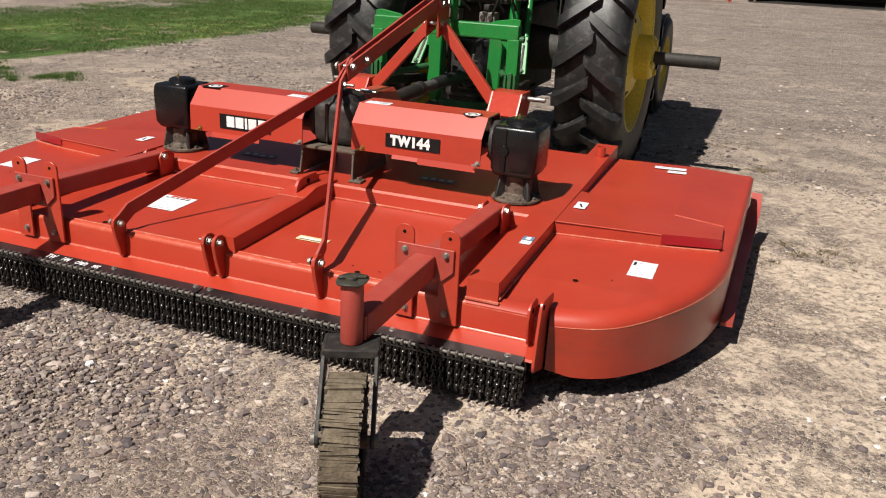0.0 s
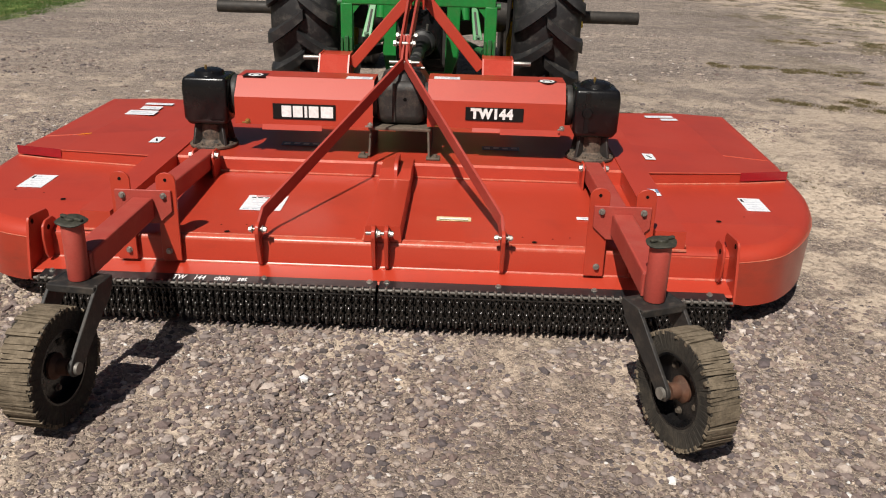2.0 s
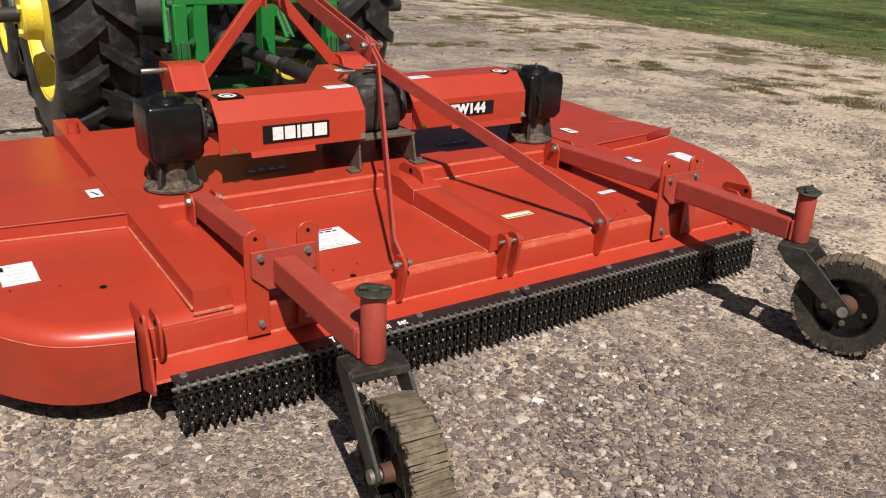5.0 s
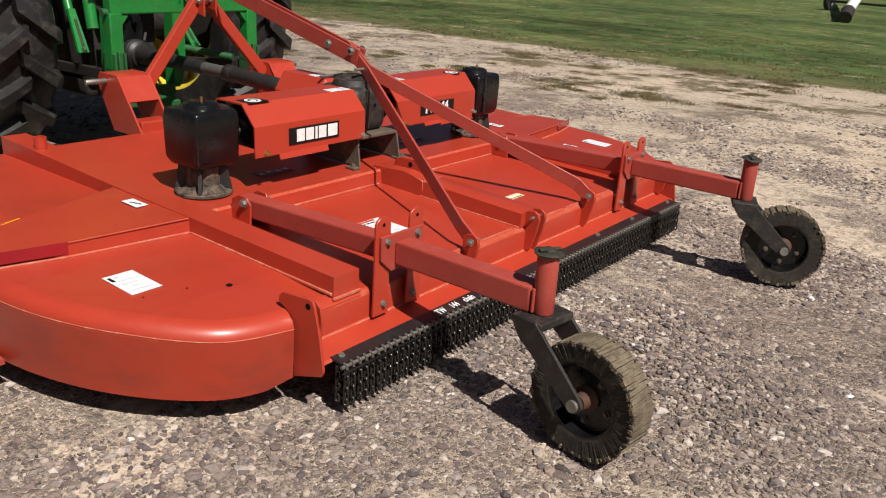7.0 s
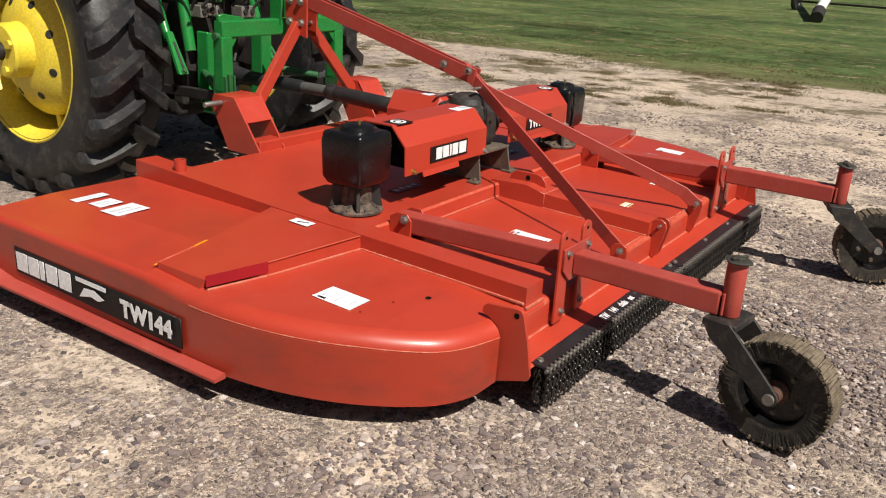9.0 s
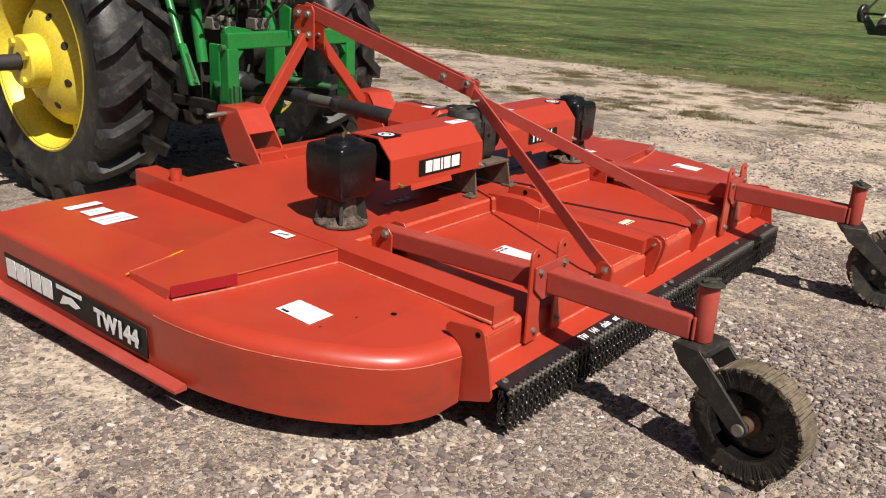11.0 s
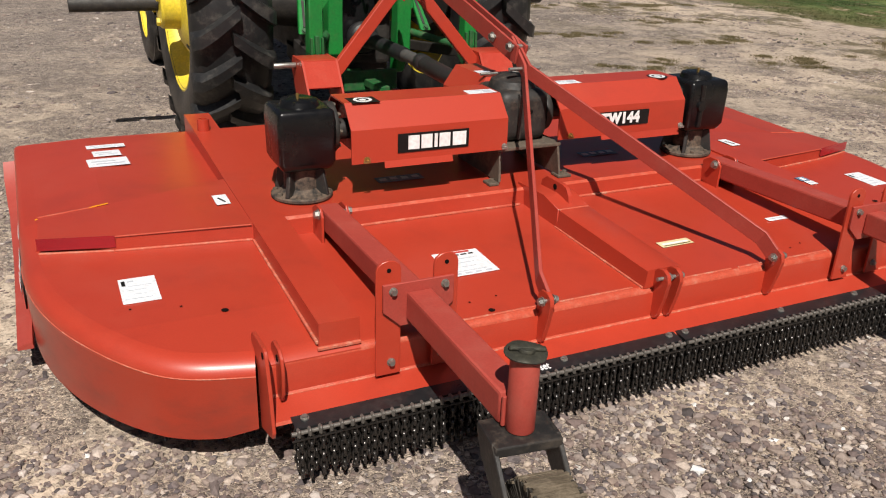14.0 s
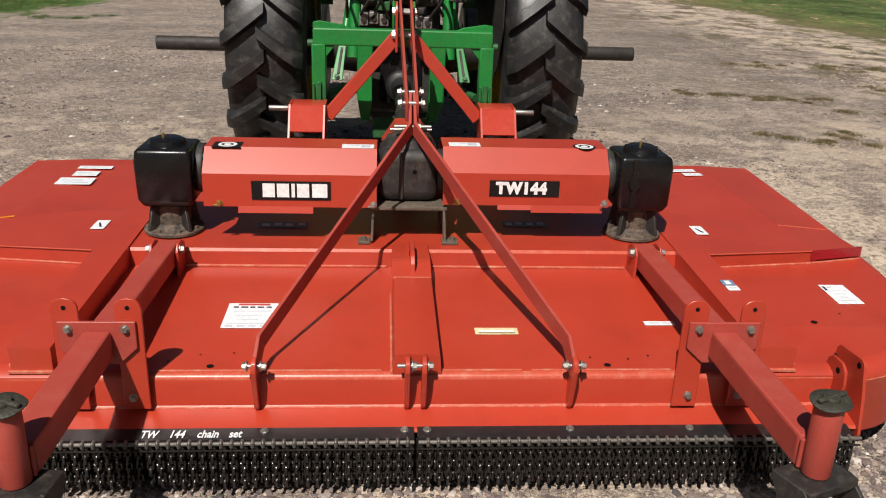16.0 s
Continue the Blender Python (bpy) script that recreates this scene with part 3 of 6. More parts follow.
def pebbles():
    # five-sided chip: buried foot, shoulder and crown
    ring = [(math.cos(2 * math.pi * k / 5 + 0.25 * (k % 2)), math.sin(2 * math.pi * k / 5 + 0.25 * (k % 2))) for k in range(5)]
    bv = [(0.80 * c, 0.80 * d, -0.45) for c, d in ring] + [(0.70 * c, 0.70 * d, 0.18 + 0.10 * (k % 3)) for k, (c, d) in enumerate(ring)] + [(0.08, -0.05, 0.62)]
    bf = []
    for k in range(5):
        q = (k + 1) % 5
        bf += [(k, q, 5 + q), (k, 5 + q, 5 + k), (5 + k, 5 + q, 10)]
    rng = np.random.default_rng(11)
    zones = [(-3.6, 3.4, -2.3, 0.35, 78000), (-4.8, -3.6, -2.3, 0.35, 5000), (3.4, 6.5, -2.3, 0.35, 22000), (-5.5, -1.9, 0.35, 4.0, 20000), (1.9, 6.5, 0.35, 4.0, 28000), (-6.2, 8.5, 4.0, 10.0, 20000)]
    at, size = [], []
    for x0, x1, y0, y1, k in zones:
        p = np.column_stack([rng.uniform(x0, x1, k), rng.uniform(y0, y1, k), np.zeros(k)])
        keep = np.array([noise.noise(Vector((a * 0.9, b * 0.9, 1.7))) + 0.5 * noise.noise(Vector((a * 3.1, b * 3.1, 4.4))) - 0.54 * min(1.1, max(0, a - 1.1)) for a, b, _ in p]) > rng.uniform(-0.9, 0.1, k)
        at.append(p[keep])
        size.append(np.clip(rng.lognormal(-4.70, 0.50, keep.sum()), 0.0035, 0.030) * (1.0 if y0 < 2 else 1.35))
    at, size = np.concatenate(at), np.concatenate(size)
    at[:, 2] = -0.0125 + size * rng.uniform(-0.12, 0.10, len(size))
    k = len(at)
    scale = size[:, None] * np.column_stack([rng.uniform(0.85, 1.5, k), rng.uniform(0.6, 1.05, k), rng.uniform(0.40, 0.86, k)])
    solid_scatter("gravel_stones", bv, bf, at, scale, rng.uniform(0, 6.3, k), 0.26, PEBBLE, "loose pinkish-grey crushed stones scattered over the yard", "gravel")


def blades(name, spots, material, label, category, height, seed, dense=1.0, width=1.0):
    """Tufts: spots are (x, y, radius, count)."""
    rng = np.random.default_rng(seed)
    bv = [(-0.5, 0, 0), (0.5, 0, 0), (0.15, 0, 0.6), (0.0, 0.0, 1.0)]
    bf = [(0, 1, 2), (0, 2, 3)]
    at = []
    for x, y, r, k in spots:
        k = int(k * dense)
        a, d = rng.uniform(0, 6.283, k), r * np.abs(rng.normal(0, 0.55, k))
        at.append(np.column_stack([x + d * np.cos(a), y + d * np.sin(a), np.full(k, -0.014)]))
    at = np.concatenate(at)
    k = len(at)
    h = height * rng.uniform(0.4, 1.3, k)
    scale = np.column_stack([width * rng.uniform(0.008, 0.020, k), np.ones(k), h])
    solid_scatter(name, bv, bf, at, scale, rng.uniform(0, 6.283, k), 0.0, material, label, category, rng.normal(0, 0.7, (k, 2)))


def grass():
    rng = np.random.default_rng(3)
    spots = []
    for x0, x1, y0, y1, k in ((8.7, 16, -4, 14, 3800), (16, 32, -6, 24, 2400), (-12.3, -6.3, 2.5, 17, 4200)):
        for _ in range(k):
            x, y = rng.uniform(x0, x1), rng.uniform(y0, y1)
            wob = 1.5 * noise.noise(Vector((x * 0.5, y * 0.25, 2.0))) + 0.7 * noise.noise(Vector((x * 1.7, y * 0.9, 8.0)))
            if noise.noise(Vector((x * 0.9, y * 0.5, 7.0))) + 0.6 * noise.noise(Vector((x * 2.6, y * 1.4, 5.0))) < -0.26 or (x > 0 and x + wob < 8.9) or (x < 0 and x + wob > -6.7):
                continue
            spots.append((x, y, 0.2 + 0.014 * abs(x), 26))
    # thin tufts running out into the sand
    for _ in range(2600):
        x, y = rng.uniform(5.6, 9.4), rng.uniform(-3, 14)
        if noise.noise(Vector((x * 1.2, y * 0.7, 11.0))) + 0.5 * noise.noise(Vector((x * 3.0, y * 2.0, 3.0))) > 0.36 - 0.05 * (x - 6):
            spots.append((x, y, 0.16, 12))
    blades("lawn_grass", [s for s in spots if s[0] > 0], BLADE, "short mown green grass beside the yard", "grass", 0.019, 4)
    blades("lawn_grass", [s for s in spots if s[0] < 0], LUSH, "lush bright green grass beyond the tractor", "grass", 0.034, 5, 1.0, 0.8)


# low weeds in the gravel, one thing a clump: x, y, spread, blades
WEEDS = [(2.06, 5.75, 0.20, 150), (3.72, 4.91, 0.34, 330), (3.73, 7.01, 0.34, 260), (5.53, 4.60, 0.50, 420), (5.75, 3.12, 0.45, 360), (5.73, 2.24, 0.42, 330), (6.66, 1.29, 0.50, 420), (7.54, 4.94, 0.60, 420), (7.35, 3.41, 0.60, 420),
         (8.33, 2.77, 0.60, 420), (5.45, 5.99, 0.50, 360), (4.33, 6.80, 0.30, 200), (6.62, 9.36, 0.60, 320), (8.53, 1.52, 0.60, 420), (2.10, 2.23, 0.20, 200), (2.42, 2.40, 0.22, 240), (1.98, 4.27, 0.16, 160), (1.62, 5.12, 0.20, 170), (2.75, 2.05, 0.16, 110),
         (-5.3, 4.32, 0.45, 620), (-5.95, 3.9, 0.35, 420), (-5.62, 13.7, 0.5, 260), (0.95, 16.1, 0.5, 200), (7.4, 9.2, 0.6, 300), (5.0, 9.5, 0.5, 220), (7.6, -0.4, 0.5, 300), (6.3, 7.6, 0.5, 260)]


def weeds():
    rng = random.Random(77)
    for i, (x, y, r, k) in enumerate(WEEDS):
        green = x < 0
        spots = [(x + rng.gauss(0, 0.75) * r, y + rng.gauss(0, 0.40) * r, r * rng.uniform(0.18, 0.5), k / 5) for _ in range(9)]
        blades("weed_clump", spots, LUSH if green else WEED, "low green weeds growing in the gravel" if green else "flat dry brownish weeds growing in the gravel", "weed", 0.040 if green else (0.012 if x < 3 else 0.017), 20 + i, 8.0 if x > 3 else 3.0 if green else 1.6, 0.75 if x > 3 else 0.55 if green else 0.35)


# ---- the mower deck ----
mower = empty("rotary_mower", (0, 1.1, 0), "wide red rotary mower with tail wheels hitched behind a tractor", "mower")
RIM_C, RIM_A, RIM_B = (1.2, 0.95), 0.73, 0.985
END_X = {-1: 1.356, 1: 1.368}
FRONT = 2.245


def rim_point(a, inset, side):
    """A point of the rounded rear outline; a = 0 at the side, 90 degrees at the back."""
    t = min(1.0, max(0.0, (a / 1.37 - 0.68) / 0.32))
    return side * (RIM_C[0] + (RIM_A - inset) * math.cos(a)), RIM_C[1] - (RIM_B - inset) * math.sin(a) + 0.054 * t * t * (3 - 2 * t)


def dip(y):
    return 0.018 * max(0.0, 1 - max(y, 0.0) / 0.32)


def wing(side):
    bm = bmesh.new()
    V = lambda x, y, z: bm.verts.new((x, y, z))
    steps = 44
    end = math.acos((END_X[side] + 0.010 - RIM_C[0]) / RIM_A)
    rings = [(0.058, 0.336, 0), (0.043, 0.336, -0.002), (0.029, 0.336, -0.007), (0.018, 0.336, -0.014), (0.009, 0.336, -0.023), (0.003, 0.336, -0.034), (0.0, 0.336, -0.045), (0.0002, 0.336, -0.054)]
    grid = []
    for i in range(steps + 1):
        a = end * i / steps
        col = []
        for inset, base, dz in rings:
            x, y = rim_point(a, inset, side)
            col.append(V(x, y, lift(base, max(y, 0.0)) + dz))
        rise = 0.022 * max(0.0, (i / steps - 0.90) / 0.10)
        for dz in (0.006, 0.0):
            x, y = rim_point(a, 0.006, side)
            col.append(V(x, y, 0.095 - 0.012 * math.sin(a) + rise + dz))
        grid.append(col)
    for p, q in zip(grid, grid[1:]):
        for k in range(len(p) - 1):
            bm.faces.new((p[k], q[k], q[k + 1], p[k + 1]))
    # flat pan inside the rim
    inner = [V(side * (END_X[side] - 0.004), 0.112, lift(0.334, 0.112)), V(side * (END_X[side] - 0.004), 0.078, lift(0.334, 0.078)), V(side * 1.175, 0.078, lift(0.334, 0.078)), V(side * 1.175, 0.83, lift(0.335, 0.83))]
    bm.faces.new([c[0] for c in grid] + inner)
    # raised plate behind a shallow crease, lower plate in front of it
    P = lambda x, y, z: V(side * x, y, z)
    r0, r1, r2 = P(1.175, 0.820, 0.4155), P(1.64, 0.875, 0.412), P(1.872, 0.928, 0.397)
    a0, a1, a2 = P(1.175, 1.325, 0.424), P(1.644, 1.209, 0.408), P(1.866, 1.19, 0.394)
    up = 0.014 if side > 0 else 0.0
    low2, f0, f1, f2 = P(1.868, 1.19, 0.370), P(1.175, FRONT, 0.384 + up / 2), P(1.64, FRONT, 0.389 + up), P(1.89, FRONT, 0.378 + up)
    r2b = P(1.880, 0.950, lift(0.336, 0.950))
    d0 = P(1.175, 1.350, 0.380)
    for f in ((r0, r1, a1, a0), (r1, r2, a2, a1), (a0, a1, d0), (d0, a1, f1, f0), (a1, low2, f2, f1), (a1, a2, low2), (r2, r2b, low2, a2)):
        bm.faces.new(f)
    rows = []
    for start, y, out, z in ((r2b, 0.950, 1.930, lift(0.336, 0.950)), (low2, 1.19, 1.934, 0.370), (f2, FRONT, 1.952, 0.378 + up)):
        row = [start]
        k = 1.0 if y < 1.0 else 0.5
        for ins, dz in ((0.043, -0.002), (0.029, -0.007), (0.018, -0.014), (0.009, -0.023), (0.003, -0.034), (0.0, -0.045), (0.0002, -0.054)):
            row.append(P(out - ins * k, y, z + dz * k))
        row.append(P(out - 0.006, y, 0.101))
        row.append(P(out - 0.006, y, 0.095))
        rows.append(row)
    for p, q in zip(rows, rows[1:]):
        for k in range(len(p) - 1):
            bm.faces.new((p[k], q[k], q[k + 1], p[k + 1]))
    # step face down to the pan
    foot = [P(1.175, 0.816, lift(0.334, 0.815)), P(1.64, 0.872, lift(0.334, 0.872))]
    bm.faces.new((r0, r1, foot[1], foot[0]))
    bm.faces.new((r1, r2, r2b, foot[1]))
    # front face
    low = [P(1.175, FRONT, 0.12), P(1.64, FRONT, 0.12), P(1.9, FRONT, 0.12)]
    bm.faces.new((f0, f1, low[1], low[0]))
    bm.faces.new((f1, f2, low[2], low[1]))
    bmesh.ops.remove_doubles(bm, verts=bm.verts[:], dist=0.001)
    # the pan dips a little towards the rear rail
    bmesh.ops.bisect_plane(bm, geom=bm.verts[:] + bm.edges[:] + bm.faces[:], dist=0.0005, plane_co=(0, 0.32, 0), plane_no=(0, 1, 0))
    for v in bm.verts:
        if v.co.z > 0.25:
            v.co.z -= dip(v.co.y)
    return bm


for side in (-1, 1):
    w = part("deck_wing", wing(side), RED, mower, angle=40, flat_over=0.03)
    # upright skirt faces take a darker, more smudged red than the tops
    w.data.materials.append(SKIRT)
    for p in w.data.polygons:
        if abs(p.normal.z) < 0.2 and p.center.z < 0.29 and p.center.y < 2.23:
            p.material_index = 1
    sol = w.modifiers.new("sheet", "SOLIDIFY")
    sol.thickness, sol.offset = 0.006, -1
    # weld beads, and a pale strip for the highlight on the rim's rolled lip
    bm = bmesh.new()
    end = math.acos((END_X[side] + 0.010 - RIM_C[0]) / RIM_A)
    for i in range(30):
        pts = []
        for a in (end * i / 30, end * (i + 1) / 30):
            x, y = rim_point(a, 0.0005, side)
            pts.append((x, y, lift(0.335, max(y, 0)) - 0.044 - dip(y)))
        rod(*pts, 0.0022, seg=8, bm=bm, caps=False)
    part("rim_highlight_seam", bm, WELD, mower)
    corners = [(1.188, 0.817, 0.4155), (1.64, 0.873, 0.412), (1.872, 0.926, 0.397)]
    for (xa, ya, za), (xb, yb, zb) in zip(corners, corners[1:]):
        part("weld_bead", beam_between((side * xa, ya - 0.005, lift(0.338, ya)), (side * xb, yb - 0.005, lift(0.338, yb)), 0.010, 0.008, 0.003), WELD, mower)
        # pale line along the step: worn edge with its highlight in the colour
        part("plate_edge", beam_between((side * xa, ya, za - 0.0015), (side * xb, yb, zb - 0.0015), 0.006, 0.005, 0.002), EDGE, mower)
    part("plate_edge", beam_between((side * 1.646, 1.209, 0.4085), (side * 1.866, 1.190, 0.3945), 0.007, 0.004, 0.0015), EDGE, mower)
    # channel along the joint of wing and centre
    bm = bmesh.new()
    secs = []
    for y, zt in ((0.054, 0.3985), (0.81, 0.4175), (1.325, 0.4295), (2.255, 0.466)):
        secs.append([bm.verts.new((side * x, y, z)) for x, z in ((1.064, 0.30), (1.184, 0.30), (1.184, zt), (1.064, zt))])
    for p, q in zip(secs, secs[1:]):
        for i in range(4):
            bm.faces.new((p[i], p[(i + 1) % 4], q[(i + 1) % 4], q[i]))
    bm.faces.new(secs[0][::-1])
    bm.faces.new(secs[-1])
    es = [e for e in bm.edges if len(e.link_faces) == 2 and e.calc_face_angle(0) > 0.5]
    bmesh.ops.bevel(bm, geom=es, offset=0.008, segments=2, affect="EDGES")
    ch = part("deck_channel", bm, RED, mower, flat_over=0.003)
    pale_folds(ch, 0.0065)
    part("weld_bead", beam_between((side * 1.187, 0.06, lift(0.335, 0.06)), (side * 1.187, 0.81, lift(0.336, 0.81)), 0.009, 0.010, 0.002), WELD, ch)
    part("weld_bead", box((side * 1.062, 0.044, 0.318), (side * 1.19, 0.054, 0.328), 0.002), WELD, ch)
    # stub of pipe on the channel
    bm = lathe([(0.028, 0.0), (0.028, 0.058), (0.019, 0.058), (0.019, 0.012), (0.0, 0.012)], 20, Matrix.Translation((side * 1.14, 1.975, lift(0.398, 1.975))))
    part("pipe_stub", bm, RED, mower)
    # skid along the side
    bm = bmesh.new()
    secs = []
    for y, out, dz in ((0.78, 1.974, 0.0), (1.5, 1.986, 0.0), (2.05, 2.004, 0.004), (2.20, 2.012, 0.030), (2.32, 2.016, 0.085), (2.38, 2.012, 0.150)):
        prof = [(1.928, 0.115), (1.944, 0.115), (1.952, 0.112), (out, 0.105), (out, 0.094), (1.925, 0.094)] if dz < 0.06 else [(1.955, 0.122), (1.962, 0.122), (1.970, 0.120), (out, 0.118), (out, 0.100), (1.955, 0.100)]
        secs.append([bm.verts.new((side * x, y, z + dz)) for x, z in prof])
    for p, q in zip(secs, secs[1:]):
        for i in range(6):
            bm.faces.new((p[i], p[(i + 1) % 6], q[(i + 1) % 6], q[i]))
    bm.faces.new(secs[0])
    bm.faces.new(secs[-1][::-1])
    part("side_skid", bm, RED_FADED, mower)
    # reflector on the step
    sticker("reflector", (side * 1.755, 0.896, lift(0.370, 0.896)), (side * 0.245, 0.054, 0) if side > 0 else (0.245, -0.054, 0), (0, 0, 1), 0.245, 0.042, REFLECTOR, mower, "dark red reflector strip")

# centre pan, plateau and the lateral step
bm = bmesh.new()
yz = [(0.066, lift(0.3140, 0.066)), (0.845, lift(0.3185, 0.85)), (0.852, lift(0.377, 0.85)), (0.862, lift(0.387, 0.85)), (2.03, lift(0.389, 2.03)), (2.05, lift(0.382, 2.05)), (2.052, 0.15)]
cols = [-1.066, -0.55, 0.0, 0.55, 1.066]
g = [[bm.verts.new((x, y, z)) for x in cols] for y, z in yz]
for p, q in zip(g, g[1:]):
    for i in range(4):
        bm.faces.new((p[i], p[i + 1], q[i + 1], q[i]))
centre = part("deck_centre", bm, RED, mower, flat_over=0.014)
pale_folds(centre, 0.009)
sol = centre.modifiers.new("sheet", "SOLIDIFY")
sol.thickness, sol.offset = 0.006, -1
for x0, x1 in ((-0.86, -0.085), (0.085, 0.86)):
    part("weld_bead", box((x0, 0.838, lift(0.3185, 0.85)), (x1, 0.848, lift(0.3265, 0.85)), 0.002), WELD, centre)

# rear rail: flat lip, upright face and sloped apron
bm = slab([(-1.350, y, z) for y, z in ((0.085, 0.290), (0.085, 0.3170), (0.060, 0.3165), (0.049, 0.3130), (0.043, 0.3070), (0.040, 0.298), (0.039, 0.213), (0.034, 0.2065), (-0.056, 0.1870), (-0.061, 0.178), (-0.03, 0.168), (0.06, 0.185))], (2.710, 0, 0))
pale_folds(part("rear_rail", bm, RED, mower), 0.036)
for side in (-1, 1):
    # sloped lip between the higher wing pan and the rail
    x0, x1 = sorted((side * 1.066, side * (END_X[side] - 0.002)))
    part("rail_lip", slab([(x0, y, z) for y, z in ((0.090, 0.295), (0.090, 0.3285), (0.072, 0.3260), (0.052, 0.3165), (0.0415, 0.3070), (0.0415, 0.295))], (x1 - x0, 0, 0)), RED, mower)
for x0, x1 in ((-0.80, -0.10), (-0.06, 0.33), (0.36, 0.80)):
    part("weld_bead", box((x0, 0.062, 0.3145), (x1, 0.070, 0.3195), 0.002), WELD, mower)
part("weld_bead", box((-1.32, 0.032, 0.2045), (1.32, 0.038, 0.2100), 0.002), WELD, mower)

# long channel in the middle of the rear pan, with its nose and lug plates
bm = bmesh.new()
sec = [(-0.074, 0.0), (-0.068, 1.0), (-0.060, 1.06), (0.060, 1.06), (0.068, 1.0), (0.074, 0.0)]
ends = []
for y, zt in ((0.046, 0.377), (0.60, 0.402), (0.68, 0.402)):
    zb = lift(0.3135, y)
    k = 1.0 if y < 0.65 else 0.86
    ends.append([bm.verts.new((0.007 + x * k, y, zb + (zt - zb) * f)) for x, f in sec])
for p, q in zip(ends, ends[1:]):
    for i in range(5):
        bm.faces.new((p[i], p[i + 1], q[i + 1], q[i]))
bm.faces.new(ends[0])
bm.faces.new(ends[-1][::-1])
mid = part("centre_channel", bm, RED, mower)
part("nose_plate", slab([(-0.066, y, z) for y, z in ((0.592, 0.4055), (0.690, 0.4270), (0.712, 0.4290), (0.900, 0.4230), (0.900, 0.332), (0.592, 0.332))], (0.142, 0, 0), bevel=0.002), RED, mid)
part("weld_bead", box((-0.062, 0.586, 0.401), (0.072, 0.594, 0.407), 0.002), WELD, mid)
part("lug_plate", slab([(0.000, y, z) for y, z in ((0.618, 0.405), (0.626, 0.440), (0.648, 0.466), (0.680, 0.474), (0.790, 0.474), (0.825, 0.450), (0.830, 0.420))], (0.017, 0, 0), bevel=0.002), RED, mid)
part("lug_hole", rod((-0.0015, 0.725, 0.448), (0.0185, 0.725, 0.448), 0.012), HOLE, mid)
part("weld_bead", beam_between((-0.071, 0.05, lift(0.3155, 0.05)), (-0.071, 0.60, lift(0.3170, 0.60)), 0.008, 0.009, 0.002), WELD, mid)

# lugs on the rear rail
def rail_lug(x, parent, pair=False):
    prof = ((0.052, 0.300), (0.050, 0.374), (0.034, 0.390), (0.004, 0.394), (-0.018, 0.382), (-0.025, 0.356), (-0.012, 0.300), (0.008, 0.226), (0.020, 0.209), (0.036, 0.209))
    bm = slab([(x - 0.0075, yy, z) for yy, z in prof], (0.015, 0, 0), bevel=0.002)
    return part("rail_lug", bm, RED, parent)


for x in (-0.472, 0.476):
    lug = rail_lug(x, mower)
    part("pin", rod((x - 0.036, 0.004, 0.365), (x + 0.036, 0.004, 0.365), 0.007, seg=12), ZINC, lug)
    part("nut", hexagon((x - 0.020, 0.004, 0.365), (-1, 0, 0), 0.012, 0.011), ZINC, lug)
    part("nut", hexagon((x + 0.018, 0.004, 0.365), (1, 0, 0), 0.012, 0.013), ZINC, lug)
for x in (-0.024, 0.026):
    lug = rail_lug(x, mower)
part("pin", rod((-0.054, 0.004, 0.365), (0.054, 0.004, 0.365), 0.007, seg=12), ZINC, mower)
part("nut", hexagon((0.036, 0.004, 0.365), (1, 0, 0), 0.012, 0.013), ZINC, mower)
part("nut", hexagon((-0.012, 0.004, 0.365), (1, 0, 0), 0.014, 0.012), ZINC, mower)

# end plates of the rear rail
for side in (-1, 1):
    x = side * END_X[side]
    bm = slab([(x, yy, z) for yy, z in ((0.128, 0.345), (0.124, 0.368), (0.108, 0.382), (-0.010, 0.393), (-0.026, 0.389), (-0.034, 0.374), (-0.056, 0.280), (-0.076, 0.166), (-0.068, 0.146), (0.056, 0.104), (0.060, 0.285), (0.068, 0.316), (0.096, 0.336))], (-side * 0.010, 0, 0), bevel=0.0015)
    ep = part("end_plate", bm, RED, mower)
    part("plate_hole", rod((x + side * 0.0012, -0.008, 0.369), (x - side * 0.0112, -0.008, 0.369), 0.010, seg=14), HOLE, ep)
    xt = side * (END_X[side] - 0.045)
    bm = slab([(xt, yy, z) for yy, z in ((0.09, 0.290), (0.09, 0.348), (0.066, 0.368), (0.010, 0.368), (-0.014, 0.350), (-0.022, 0.306), (-0.014, 0.240), (0.002, 0.212), (0.034, 0.212))], (-side * 0.010, 0, 0), bevel=0.002)
    tab = part("rail_tab", bm, RED, mower)
    part("tab_hole", rod((xt + side * 0.0015, 0.022, 0.336), (xt - side * 0.0115, 0.022, 0.336), 0.010, seg=14), HOLE, tab)

# ---- chain guard ----
guard = part("chain_guard", slab([(-1.30, y, z) for y, z in ((-0.050, 0.1905), (-0.075, 0.1880), (-0.102, 0.1845), (-0.103, 0.178), (-0.050, 0.182))], (1.296, 0, 0)), STRIP, mower, "black strips hung with dark steel chains")
part("strip", slab([(0.006, y, z) for y, z in ((-0.050, 0.1910), (-0.075, 0.1885), (-0.102, 0.1850), (-0.103, 0.1785), (-0.050, 0.1825))], (1.322, 0, 0)), STRIP, guard)
for x0, x1 in ((-1.315, -0.004), (0.008, 1.345)):
    part("hinge_rod", rod((x0, -0.114, 0.179), (x1, -0.114, 0.179), 0.0062, seg=12), ROD, guard)
    part("lower_bar", box((x0, -0.122, 0.157), (x1, -0.118, 0.163), 0.0015), CHAIN, guard)
me = finish(box((-0.0050, -0.0120, -0.0115), (0.0050, 0.0105, 0.0130), 0.004, seg=1), "hinge_collar", ROD)
PITCH = 0.0296
